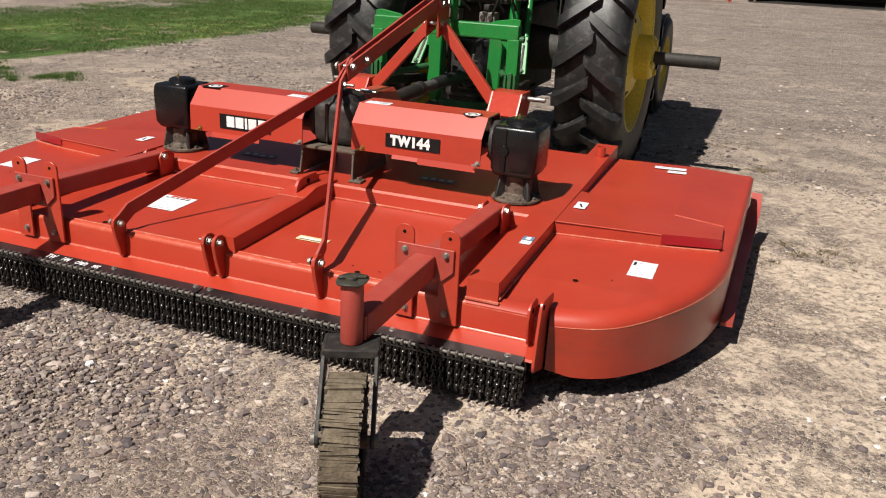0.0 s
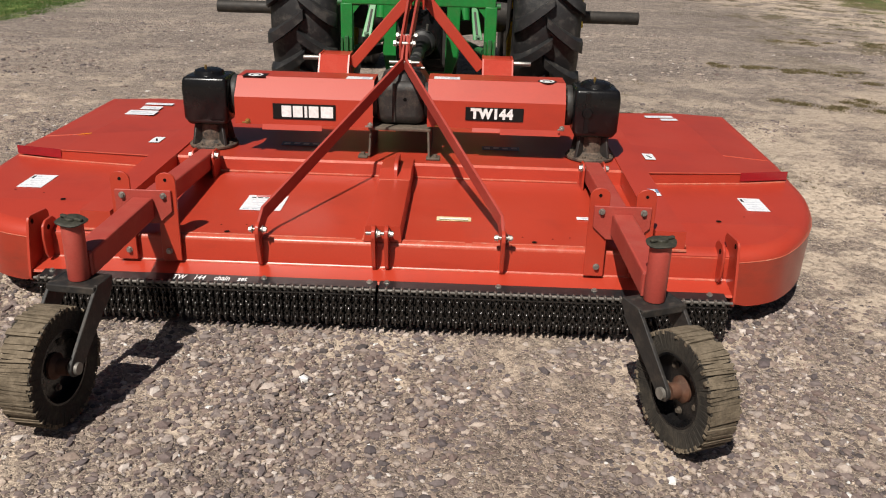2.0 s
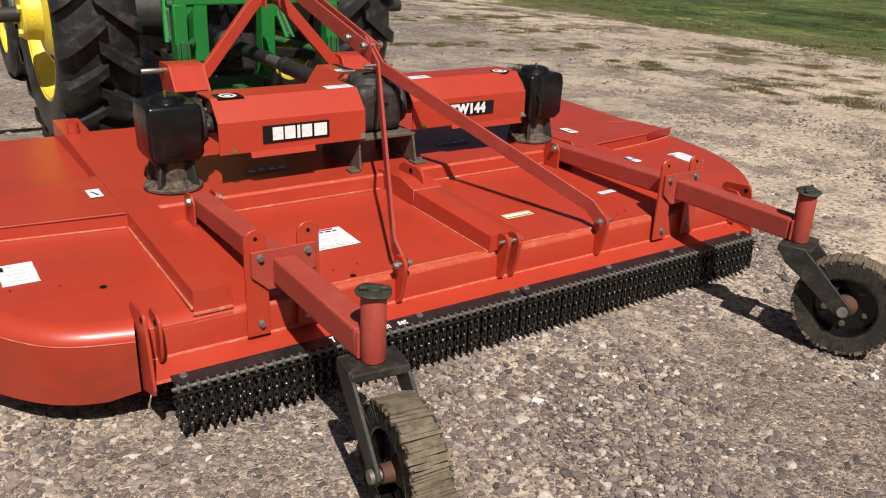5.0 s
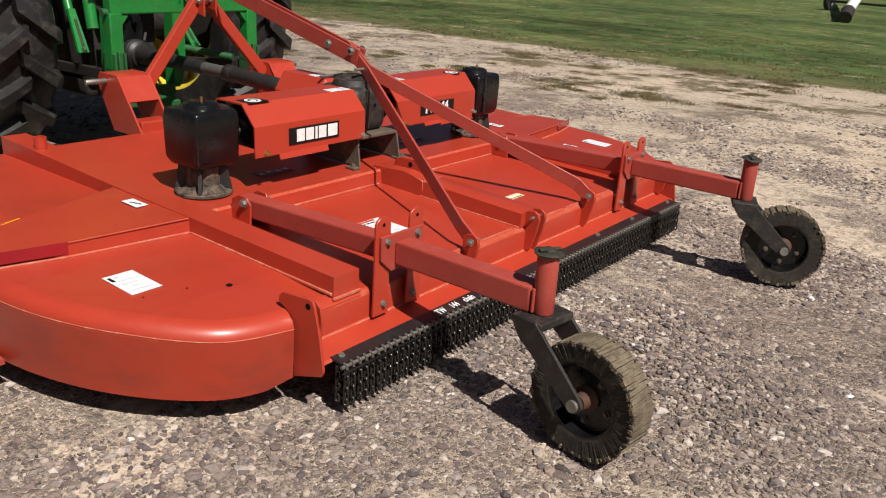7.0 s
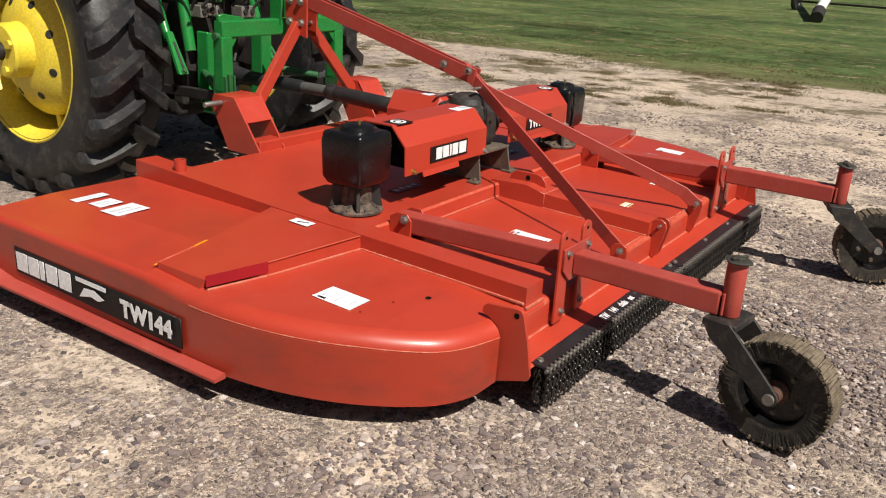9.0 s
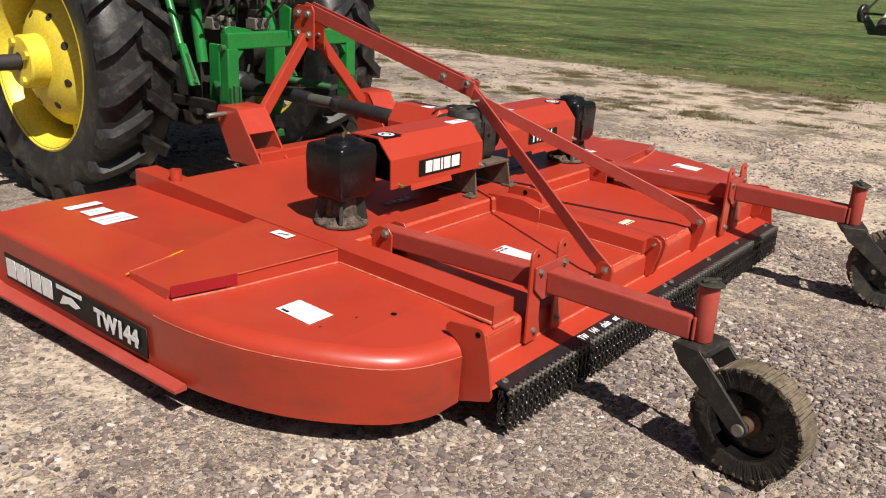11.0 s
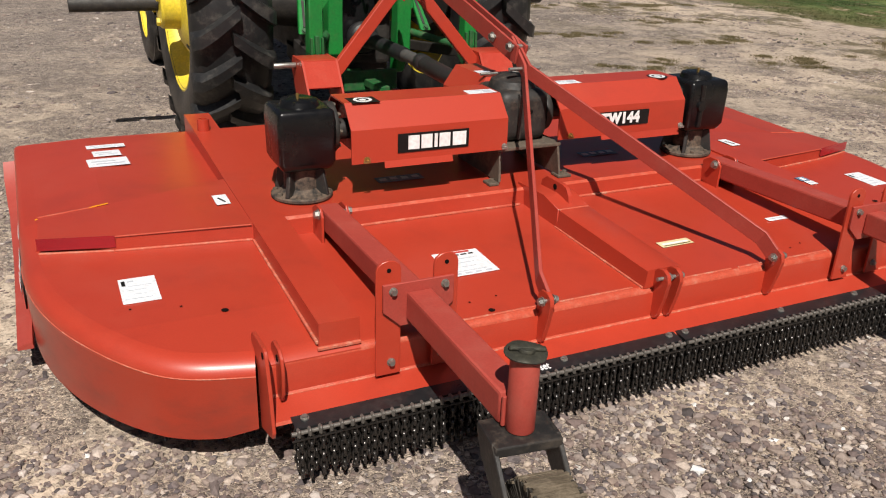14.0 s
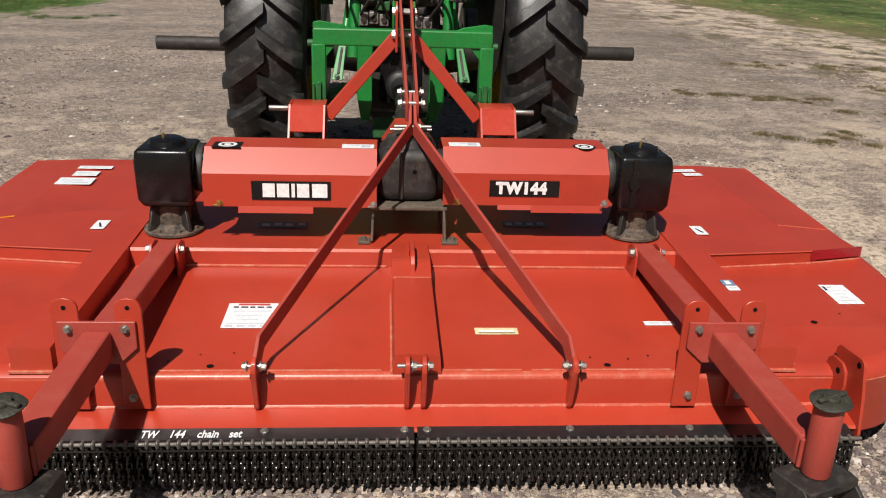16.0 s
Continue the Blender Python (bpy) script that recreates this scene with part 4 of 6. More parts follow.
for i in range(89):
    x = -1.296 + PITCH * i
    if abs(x) < 0.012:
        continue
    piece("hinge_collar", me, Matrix.Translation((x, -0.115, 0.179)), guard)
def chain_links(first, count):
    """A hanging strand: long links, alternately turned, drawn down from the hinge."""
    bm = bmesh.new()
    R, r, n1, n2 = 0.0076, 0.0045, 12, 6
    for j in range(count):
        turn = Matrix.Translation((0, 0, -0.012 - 0.0212 * j)) @ Matrix.Rotation(radians(84 if (j + first) % 2 else 172), 4, "Z")
        rings = []
        for i in range(n1):
            a = 2 * math.pi * (i + 0.5) / n1
            d = Vector((math.cos(a), 0, math.sin(a)))
            c = d * R + Vector((0, 0, 0.0058 if d.z > 0 else -0.0058))
            rings.append([bm.verts.new(turn @ (c + d * r * math.cos(t) + Vector((0, r * math.sin(t), 0)))) for t in (2 * math.pi * k / n2 for k in range(n2))])
        for p, q in zip(rings, rings[1:] + rings[:1]):
            for k in range(n2):
                bm.faces.new((p[k], p[(k + 1) % n2], q[(k + 1) % n2], q[k]))
    return finish(bm, "chain_strand", CHAIN, 60)


strand = chain_links(0, 6)
rng = random.Random(8)
behind = bmesh.new()
for row, (y, off, dz) in enumerate(((-0.116, 0.0, 0.0), (-0.098, 0.5, 0.003), (-0.080, 0.0, 0.003), (-0.062, 0.5, 0.004))):
    for i in range(89):
        x = -1.290 + PITCH * (i + off)
        if abs(x) < 0.012 or x > 1.335:
            continue
        m = Matrix.Translation((x + rng.uniform(-0.0012, 0.0012), y, 0.166 + dz)) @ Euler((rng.uniform(-0.035, 0.035), rng.uniform(-0.03, 0.03), rng.uniform(-0.16, 0.16))).to_matrix().to_4x4()
        if row < 3:
            piece("chain_strand", strand, m, guard)
        else:
            old = len(behind.verts)
            behind.from_mesh(strand)
            behind.verts.ensure_lookup_table()
            for v in behind.verts[old:]:
                v.co = m @ v.co
tagged(part("hidden_chains", behind, CHAIN, guard, angle=60), kind="stuff")
for x in (-1.265, -0.44, -0.032, 0.035, 0.463, 0.83, 1.27):
    part("strip_bolt", hexagon((x, -0.066, 0.1890), (0, -0.12, 0.99), 0.009, 0.006), ZINC, guard)
for body, cx in (("TW", -0.765), ("144", -0.686), ("chain", -0.598), ("set", -0.520)):
    words("chalk_word", body, 0.029, axes((cx, -0.0800, 0.1892), (1, 0.0, 0), (0.08, 0.99, 0.115), 1.0, 1.55), LETTER, guard, 0.0006, 1.02)

# ---- gearboxes and drive shields ----
def column(parent, x, y, side):
    """Blade gearbox on its flange: pedestal with ribs, rounded case, cap and plugs."""
    z0 = lift(0.388, y)
    g = part("gearbox", lathe([(0.0, 0.0), (0.114, 0.0), (0.118, 0.004), (0.118, 0.013), (0.113, 0.018), (0.088, 0.022), (0.068, 0.04), (0.066, 0.15), (0.0, 0.15)], 36, Matrix.Translation((x, y, z0))), FLANGE, parent, "black gearbox on a round dusty flange")
    for a in range(45, 405, 90):
        c, s = math.cos(radians(a)), math.sin(radians(a))
        t = (-s * 0.008, c * 0.008, 0)
        part("rib", slab([(x + c * 0.05 - t[0], y + s * 0.05 - t[1], z0 + 0.018), (x + c * 0.116 - t[0], y + s * 0.116 - t[1], z0 + 0.018), (x + c * 0.092 - t[0], y + s * 0.092 - t[1], z0 + 0.14), (x + c * 0.05 - t[0], y + s * 0.05 - t[1], z0 + 0.14)], (2 * t[0], 2 * t[1], 0), bevel=0.003), BLACK_DUSTY, g)
    for a in range(0, 360, 45):
        c, s = math.cos(radians(a + 22)), math.sin(radians(a + 22))
        part("bolt", hexagon((x + c * 0.101, y + s * 0.101, z0 + 0.016), (0, 0, 1), 0.010, 0.009), GREY_STEEL, g)
    # case, slightly tapered
    bm = bmesh.new()
    zc0, zc1 = 0.535, 0.770
    ring = []
    for z, wx, wy in ((zc0, 0.090, 0.090), (zc0 + 0.035, 0.107, 0.108), (zc1 - 0.05, 0.110, 0.112), (zc1, 0.104, 0.106)):
        ring.append([bm.verts.new((x + sx * wx, y + sy * wy, z)) for sx, sy in ((-1, -1), (1, -1), (1, 1), (-1, 1))])
    bm.faces.new(ring[0][::-1])
    bm.faces.new(ring[-1])
    for p, q in zip(ring, ring[1:]):
        for i in range(4):
            bm.faces.new((p[i], p[(i + 1) % 4], q[(i + 1) % 4], q[i]))
    es = [e for e in bm.edges if abs(e.verts[0].co.z - e.verts[1].co.z) > 0.01 or all(v.co.z > zc1 - 0.01 for v in e.verts) or all(v.co.z < zc0 + 0.01 for v in e.verts)]
    bmesh.ops.bevel(bm, geom=es, offset=0.018, segments=4, profile=0.5, affect="EDGES")
    part("case", bm, BLACK, g, angle=50)
    cap = part("cap", lathe([(0.0, 0.026), (0.05, 0.026), (0.068, 0.018), (0.074, 0.0), (0.0, 0.0)], 28, Matrix.Translation((x, y, zc1))), BLACK, g)
    part("plug", rod((x - 0.01, y - 0.02, zc1 + 0.02), (x - 0.01, y - 0.02, zc1 + 0.046), 0.006, seg=8), BRASS, g)
    for a in range(0, 360, 60):
        c, s = math.cos(radians(a)), math.sin(radians(a))
        part("bolt", hexagon((x + c * 0.062, y + s * 0.062, zc1 + 0.012), (0, 0, 1), 0.007, 0.006), BLACK, g)
    # flange towards the shield
    fx = x - side * 0.108
    part("side_flange", rod((fx, y + 0.03, 0.668), (fx - side * 0.030, y + 0.03, 0.668), 0.098, seg=32, bevel=0.006), BLACK_DUSTY, g)
    for a in range(0, 360, 45):
        c, s = math.cos(radians(a)), math.sin(radians(a))
        part("bolt", hexagon((fx - side * 0.030, y + 0.03 + c * 0.084, 0.668 + s * 0.084), (-side, 0, 0), 0.008, 0.008), GREY_STEEL, g)
    if side > 0:
        part("boss", rod((x - 0.045, y - 0.106, 0.66), (x - 0.045, y - 0.122, 0.66), 0.028, 0.022, seg=20), BLACK, g)
        part("boss_rib", box((x - 0.058, y - 0.118, 0.56), (x - 0.034, y - 0.100, 0.76), 0.005), BLACK, g)


SHIELD = [(0.918, 0.572), (0.922, 0.700), (1.000, 0.786), (1.160, 0.786), (1.235, 0.705), (1.235, 0.572)]


def shield(x0, x1, parent):
    bm = bmesh.new()
    inner = [(0.924, 0.572), (0.928, 0.697), (1.003, 0.780), (1.157, 0.780), (1.229, 0.702), (1.229, 0.572)]
    rings = [[bm.verts.new((x, y, z)) for y, z in sec] for x, sec in ((x0, SHIELD), (x1, SHIELD), (x1, inner), (x0, inner))]
    for a in range(4):
        p, q = rings[a], rings[(a + 1) % 4]
        for i in range(5):
            bm.faces.new((p[i], p[i + 1], q[i + 1], q[i]))
    for i in (0, 5):
        bm.faces.new([r[i] for r in rings])
    s = part("drive_shield", bm, RED, parent, "folded red sheet shield over the drive shaft")
    xm = (x0 + x1) / 2
    xe = x0 + 0.03 if xm < 0 else x1 - 0.03
    # black plate in the shield's end: bell flange and the shade inside
    part("shaded_bell_plate", slab([(xe, 1.076 + (y - 1.076) * 0.93, 0.60 + (z - 0.572) * 0.80) for y, z in SHIELD], (0.02 if xm < 0 else -0.02, 0, 0)), BLACK, s)
    # lip folded out along a part of the lower edge
    for xa, xb, za in ((-0.655, -0.370, 0.549),) if xm < 0 else ((0.349, 0.482, 0.556), (0.482, 0.768, 0.546)):
        part("fold_lip", slab([(xa, y, z) for y, z in ((0.918, 0.574), (0.924, 0.574), (0.916, za), (0.910, za))], (xb - xa, 0, 0)), RED, s)
    for x in (x0 + 0.06, x1 - 0.012):
        bm = rod((x, 0.921, 0.585), (x, 0.895, 0.583), 0.006, seg=10)
        box((x - 0.022, 0.894, 0.579), (x + 0.004, 0.900, 0.587), 0.002, bm)
        hexagon((x, 0.919, 0.585), (0, -1, 0), 0.010, 0.008, bm)
        part("latch", bm, BRASS if x < xm else ZINC, s)
    return s


GB_Y = 1.055
column(mower, -0.938, GB_Y, -1)
column(mower, 0.938, GB_Y, 1)
for x0, x1, sg in ((-0.785, -0.126, -1), (0.132, 0.788, 1)):
    sh = shield(x0, x1, mower)
    lx = sg * 0.452
    sh.location = (0, -0.010, -0.009) if sg < 0 else (0, 0.014, 0.0)
    hw, pz = (0.150, 0.009) if sg < 0 else (0.138, 0.018)
    plate = part("name_plate", box((lx - hw, 0.9155, 0.592 + pz), (lx + hw, 0.9175, (0.666 if sg < 0 else 0.656) + pz), 0), INK, sh, "black plate with white lettering")
    if sg > 0:
        words("lettering", "TW144", 0.062, axes((lx - 0.012, 0.9150, 0.6235 + pz), (1, 0, 0), (0, 0, 1), 0.92, 1.0), LETTER, plate, 0.0042, 1.16)
    else:
        # brand mark as plain white blocks
        for cx, w in ((-0.1045, 0.046), (-0.0505, 0.046), (-0.012, 0.013), (0.0255, 0.046), (0.0885, 0.058)):
            part("brand_block", box((lx + cx - w / 2 + 0.02, 0.9140, 0.612), (lx + cx + w / 2 + 0.02, 0.9155, 0.666), 0.0), LETTER, plate)
    # labels on the top face
    tx = -0.20 if sg < 0 else 0.22
    sticker("warning_label", (tx, 1.035, 0.7865), (1, 0, 0), (0, 1, 0), 0.125, 0.062, PAPER, sh, "white warning label", [(0.03, 0.0, 0.035, 0.04, INK_GREY), (-0.02, 0.012, 0.05, 0.008, INK_GREY)])
    cx = sg * 0.702
    ring = part("round_mark", box((cx - 0.055, 0.985, 0.7862), (cx + 0.055, 1.075, 0.7874), 0) if sg < 0 else lathe([(0.0, 0.0012), (0.046, 0.0012), (0.046, 0.0)], 28, Matrix.Translation((cx, 1.03, 0.7862))), INK, sh, "black mark with a white ring")
    part("mark_ring", lathe([(0.024, 0.0024), (0.036, 0.0024), (0.036, 0.001), (0.024, 0.001)], 28, Matrix.Translation((cx, 1.03, 0.7862))), LETTER, ring)
    part("mark_dot", lathe([(0.0, 0.0024), (0.014, 0.0024), (0.014, 0.001)], 20, Matrix.Translation((cx, 1.03, 0.7862))), LETTER, ring)
    # drive shaft under the shield
    part("drive_shaft", rod((sg * 0.80, 1.085, 0.668), (sg * 0.11, 1.085, 0.668), 0.040, seg=18), GRIME, sh)

# centre gearbox on its stand
cg = part("centre_gearbox", box((-0.118, 0.985, 0.562), (0.118, 1.25, 0.775), 0.045, seg=4), BLACK_DUSTY, mower, "dusty black centre gearbox")
part("dome", lathe([(0.0, 0.06), (0.05, 0.055), (0.09, 0.036), (0.104, 0.0), (0.0, 0.0)], 28, Matrix.Translation((0.0, 1.115, 0.765))), BLACK_DUSTY, cg)
part("rib", box((-0.040, 0.976, 0.575), (-0.022, 0.995, 0.765), 0.006), BLACK_DUSTY, cg)
part("plug_hole", rod((0.022, 0.9835, 0.688), (0.022, 0.99, 0.688), 0.009, seg=14), HOLE, cg)
for sg in (-1, 1):
    part("side_flange", rod((sg * 0.112, 1.085, 0.668), (sg * 0.142, 1.085, 0.668), 0.088, seg=28, bevel=0.005), BLACK_DUSTY, cg)
stand = part("gearbox_stand", box((-0.150, 0.935, 0.545), (0.150, 1.27, 0.560), 0.003), GREY_STEEL, mower, "dirty steel stand under the gearbox")
for sg in (-1, 1):
    part("stand_leg", slab([(sg * 0.144, 0.935, 0.545), (sg * 0.144, 1.27, 0.545), (sg * 0.150, 1.30, 0.422), (sg * 0.150, 0.915, 0.422)], (-sg * 0.010, 0, 0), bevel=0.002), GREY_STEEL, stand)
    part("stand_foot", box((sg * 0.146 - 0.006 + (0 if sg < 0 else -0.008), 0.905, 0.4125), (sg * 0.146 + sg * 0.052, 0.965, 0.4245), 0.003), GREY_STEEL, stand)
    part("bolt", hexagon((sg * 0.176, 0.930, 0.4245), (0, 0, 1), 0.011, 0.010), GREY_STEEL, stand)

# input hood and front cross tube
HOOD = [(-0.108, 0.58), (-0.116, 0.695), (-0.056, 0.783), (0.056, 0.783), (0.116, 0.695), (0.108, 0.58)]
bm = bmesh.new()
rings = [[bm.verts.new((x * k + 0.006, y, z - (0.006 if k < 0.96 else 0.0))) for x, z in HOOD] for y, k in ((1.255, 0.985), (1.555, 1.0), (1.555, 0.95), (1.255, 0.94))]
for a in range(4):
    p, q = rings[a], rings[(a + 1) % 4]
    for i in range(5):
        bm.faces.new((p[i], p[i + 1], q[i + 1], q[i]))
back = [bm.verts.new((x * 0.8 + 0.006, 1.225, 0.57 + (z - 0.58) * 0.9)) for x, z in HOOD]
for i in range(5):
    bm.faces.new((back[i], back[i + 1], rings[0][i + 1], rings[0][i]))
bm.faces.new(back)
hood = part("input_hood", bm, RED, mower, "six-sided red hood over the input shaft")
sticker("warning_label", (-0.010, 1.355, 0.7842), (1, 0, 0), (0, 1, 0), 0.07, 0.06, PAPER, hood, "white warning label", [(0.0, 0.0, 0.05, 0.008, INK_GREY)])
part("hood_pin", rod((-0.075, 1.262, 0.795), (0.10, 1.262, 0.795), 0.007, seg=10), ZINC, hood)
part("cross_tube", box((-0.582, 2.03, 0.40), (0.582, 2.13, 0.498), 0.008), RED, mower)

# ---- hitch frame of the mower ----
for sg in (-1, 1):
    hz = 0.42
    pl = None
    for x in (sg * 0.588, sg * 0.408):
        poly = [(x, 2.20, 0.712), (x, 2.36, 0.712), (x, 2.385, 0.66), (x, 2.26, hz), (x, 1.995, hz)]
        pl = part("hitch_plate", slab(poly, (0.012 * (1 if x > 0 else -1), 0, 0), bevel=0.0015), RED, mower)
    part("hitch_web", slab([(sg * 0.588, 2.196, 0.705), (sg * 0.408, 2.196, 0.705), (sg * 0.408, 2.113, 0.588), (sg * 0.588, 2.113, 0.588)], (0, 0.008, -0.008)), RED_DULL, mower)
    part("hitch_top", box((min(sg * 0.586, sg * 0.412), 2.20, 0.700), (max(sg * 0.586, sg * 0.412), 2.36, 0.709), 0.002), RED, mower)
    part("hitch_pin", rod((sg * 0.60, 2.30, 0.672), (sg * 0.715, 2.30, 0.672), 0.0145, seg=14, bevel=0.003), ZINC, mower)
    part("mast_leg", beam_between((sg * 0.404, 2.242, 0.643), (sg * 0.042, 2.275, 1.062), 0.066, 0.040, 0.005, up=(0, 1, 0)), RED, mower)
    # mast head plate
    x = sg * 0.040 - 0.006
    part("mast_plate", slab([(x, 2.205, 0.99), (x, 2.36, 1.03), (x, 2.375, 1.20), (x, 2.34, 1.235), (x, 2.22, 1.235), (x, 2.20, 1.20)], (0.012, 0, 0), bevel=0.0015), RED, mower)
for z, y in ((1.072, 2.245), (1.188, 2.25), (1.075, 2.335), (1.19, 2.33)):
    bm = rod((-0.062, y, z), (0.062, y, z), 0.011, seg=12)
    hexagon((-0.046, y, z), (-1, 0, 0), 0.017, 0.014, bm)
    hexagon((0.046, y, z), (1, 0, 0), 0.017, 0.014, bm)
    part("mast_pin", bm, ZINC, mower)
# upper pair of stays
for x in (-0.022, 0.034):
    part("upper_stay", beam_between((x, 2.30, 1.215), (x + 0.012 * (1 if x < 0 else -0.3), 1.075, 0.905), 0.012, 0.078, 0.002), RED_FADED, mower)
for (y, z) in ((1.255, 0.953), (1.102, 0.936)):
    bm = rod((-0.045, y, z), (0.062, y, z), 0.010, seg=12)
    hexagon((-0.030, y, z), (-1, 0, 0), 0.016, 0.012, bm)
    hexagon((0.046, y, z), (1, 0, 0), 0.016, 0.012, bm)
    part("stay_bolt", bm, ZINC, mower)
# lower stays, spread to the rear rail
for sg, xe in ((-1, -0.462), (1, 0.466)):
    x0 = 0.012 + sg * 0.0075
    path = [(x0, 1.165, 0.950), (x0, 1.035, 0.850), (xe, 0.080, 0.409), (xe + sg * 0.008, -0.004, 0.350)]
    bm = bmesh.new()
    hgt, thick = 0.030, 0.006
    rings = []
    for i, p in enumerate(path):
        p = Vector(p)
        a = (p - Vector(path[i - 1])).normalized() if i else (Vector(path[1]) - p).normalized()
        b = (Vector(path[i + 1]) - p).normalized() if i < 3 else a
        d = (a + b).normalized()
        s = d.cross(Vector((0, 0, 1))).normalized()
        u = s.cross(d).normalized()
        rings.append([bm.verts.new(p + s * sx * thick + u * uz * hgt) for sx, uz in ((-1, -1), (1, -1), (1, 1), (-1, 1))])
    for p, q in zip(rings, rings[1:]):
        for i in range(4):
            bm.faces.new((p[i], p[(i + 1) % 4], q[(i + 1) % 4], q[i]))
    bm.faces.new(rings[0][::-1])
    bm.faces.new(rings[-1])
    bmesh.ops.bevel(bm, geom=bm.edges[:], offset=0.0015, segments=1, affect="EDGES")
    part("lower_stay", bm, RED_FADED, mower)
bm = rod((-0.060, 1.045, 0.855), (0.085, 1.045, 0.855), 0.008, seg=12)
hexagon((0.030, 1.045, 0.855), (1, 0, 0), 0.014, 0.012, bm)
part("stay_bolt", bm, ZINC, mower)

# ---- tail wheels ----
def tail_wheel(side, heading):
    cx = -0.906 if side < 0 else 0.920
    px, py = side * (0.907 if side < 0 else 0.930), -0.573
    # bracket plates standing on the rail
    br = part("arm_bracket", slab([(cx - 0.125, 0.022, 0.218), (cx - 0.05, 0.022, 0.218), (cx - 0.05, 0.022, 0.546)] + [(cx - 0.0875 + 0.0375 * math.cos(radians(a)), 0.022, 0.546 + 0.030 * math.sin(radians(a))) for a in range(30, 180, 30)] + [(cx - 0.125, 0.022, 0.546)], (0, -0.010, 0), bevel=0.0015), RED, mower)
    part("bracket_plate", slab([(cx + 0.125, 0.022, 0.218), (cx + 0.05, 0.022, 0.218), (cx + 0.05, 0.022, 0.546)] + [(cx + 0.0875 - 0.0375 * math.cos(radians(a)), 0.022, 0.546 + 0.030 * math.sin(radians(a))) for a in range(30, 180, 30)] + [(cx + 0.125, 0.022, 0.546)], (0, -0.010, 0), bevel=0.0015), RED, br)
    part("bracket_cross", slab([(cx - 0.108, 0.011, 0.508), (cx + 0.108, 0.011, 0.508), (cx + 0.108, 0.011, 0.425), (cx + 0.055, 0.011, 0.375), (cx - 0.055, 0.011, 0.375), (cx - 0.108, 0.011, 0.425)], (0, -0.010, 0), bevel=0.0015), RED_FADED, br)
    for dx, z in ((-0.079, 0.487), (0.079, 0.487), (-0.079, 0.258), (0.079, 0.258)):
        part("bolt", hexagon((cx + dx, 0.001 if z > 0.4 else 0.012, z), (0, -1, 0), 0.0095, 0.010), ZINC, br)
    for dx in (-0.0875, 0.0875):
        part("plate_hole", rod((cx + dx, 0.0105, 0.547), (cx + dx, 0.013, 0.547), 0.0065, seg=12), HOLE, br)
    # front half of the arm, hinged on the plateau
    arm = part("arm_tube", beam_between((cx, 0.835, 0.412), (cx, 0.028, 0.435), 0.078, 0.080, 0.008), RED_FADED, mower)
    for dx in (-0.048, 0.048):
        part("pivot_lug", slab([(cx + dx - 0.005, 0.85, 0.345), (cx + dx - 0.005, 0.742, 0.330), (cx + dx - 0.005, 0.739, 0.435), (cx + dx - 0.005, 0.760, 0.463), (cx + dx - 0.005, 0.81, 0.463), (cx + dx - 0.005, 0.85, 0.44)], (0.010, 0, 0), bevel=0.0015), RED, arm)
    bm = rod((cx - 0.065, 0.772, 0.438), (cx + 0.065, 0.772, 0.438), 0.009, seg=12)
    hexagon((cx - 0.054, 0.772, 0.438), (-1, 0, 0), 0.015, 0.012, bm)
    hexagon((cx + 0.054, 0.772, 0.438), (1, 0, 0), 0.015, 0.012, bm)
    part("pivot_bolt", bm, ZINC, arm)
    # rear half with the sleeve
    rear = part("wheel_arm", beam_between((cx, 0.002, 0.4375), (px, -0.545, 0.434), 0.080, 0.085, 0.008), RED_FADED, mower)
    part("sleeve", rod((px, py, 0.392), (px, py, 0.584), 0.034, seg=28, bevel=0.003), RED_FADED, rear)
    for dx in (-0.035, 0.035):
        part("weld_bead", rod((px + dx, py + 0.018, 0.396), (px + dx, py + 0.018, 0.474), 0.0055, seg=10, bevel=0.002), RED_FADED, rear)
    tilt = Matrix.Translation((px, py, 0.585)) @ pose(0, 0, 0, 3.0, -4 * side, 20 * side)
    bm = lathe([(0.0, 0.007), (0.028, 0.008), (0.043, 0.007), (0.048, 0.0035), (0.0465, 0.0), (0.034, -0.003), (0.0, -0.003)], 30)
    for v in bm.verts:
        a = math.atan2(v.co.y, v.co.x)
        k = 1 + 0.035 * math.sin(2 * a + 0.6) + 0.02 * math.sin(5 * a + side)
        v.co = Vector((v.co.x * k, v.co.y * k, v.co.z + 0.0022 * math.sin(3 * a + 1) * v.co.xy.length / 0.05))
    bmesh.ops.transform(bm, matrix=tilt, verts=bm.verts[:])
    top = part("sleeve_cap", bm, GREASE, rear, "greasy dark washer on the pivot")
    bm = rod((0, 0, 0.006), (0, 0, 0.017), 0.021, 0.019, seg=14, bevel=0.002)
    box((-0.040, -0.007, 0.008), (0.044, 0.007, 0.018), 0.004, bm)
    bmesh.ops.transform(bm, matrix=tilt, verts=bm.verts[:])
    part("cap_pin", bm, GREASE, top)
    # fork turned on its pivot
    turn = Matrix.Translation((px, py, 0)) @ Matrix.Rotation(radians(heading), 4, "Z")
    bm = box((-0.082, -0.060, 0.364), (0.082, 0.056, 0.390), 0.004, m=turn)
    fork = part("wheel_fork", bm, BLACK_DUSTY, mower, "dusty black fork of a tail wheel")
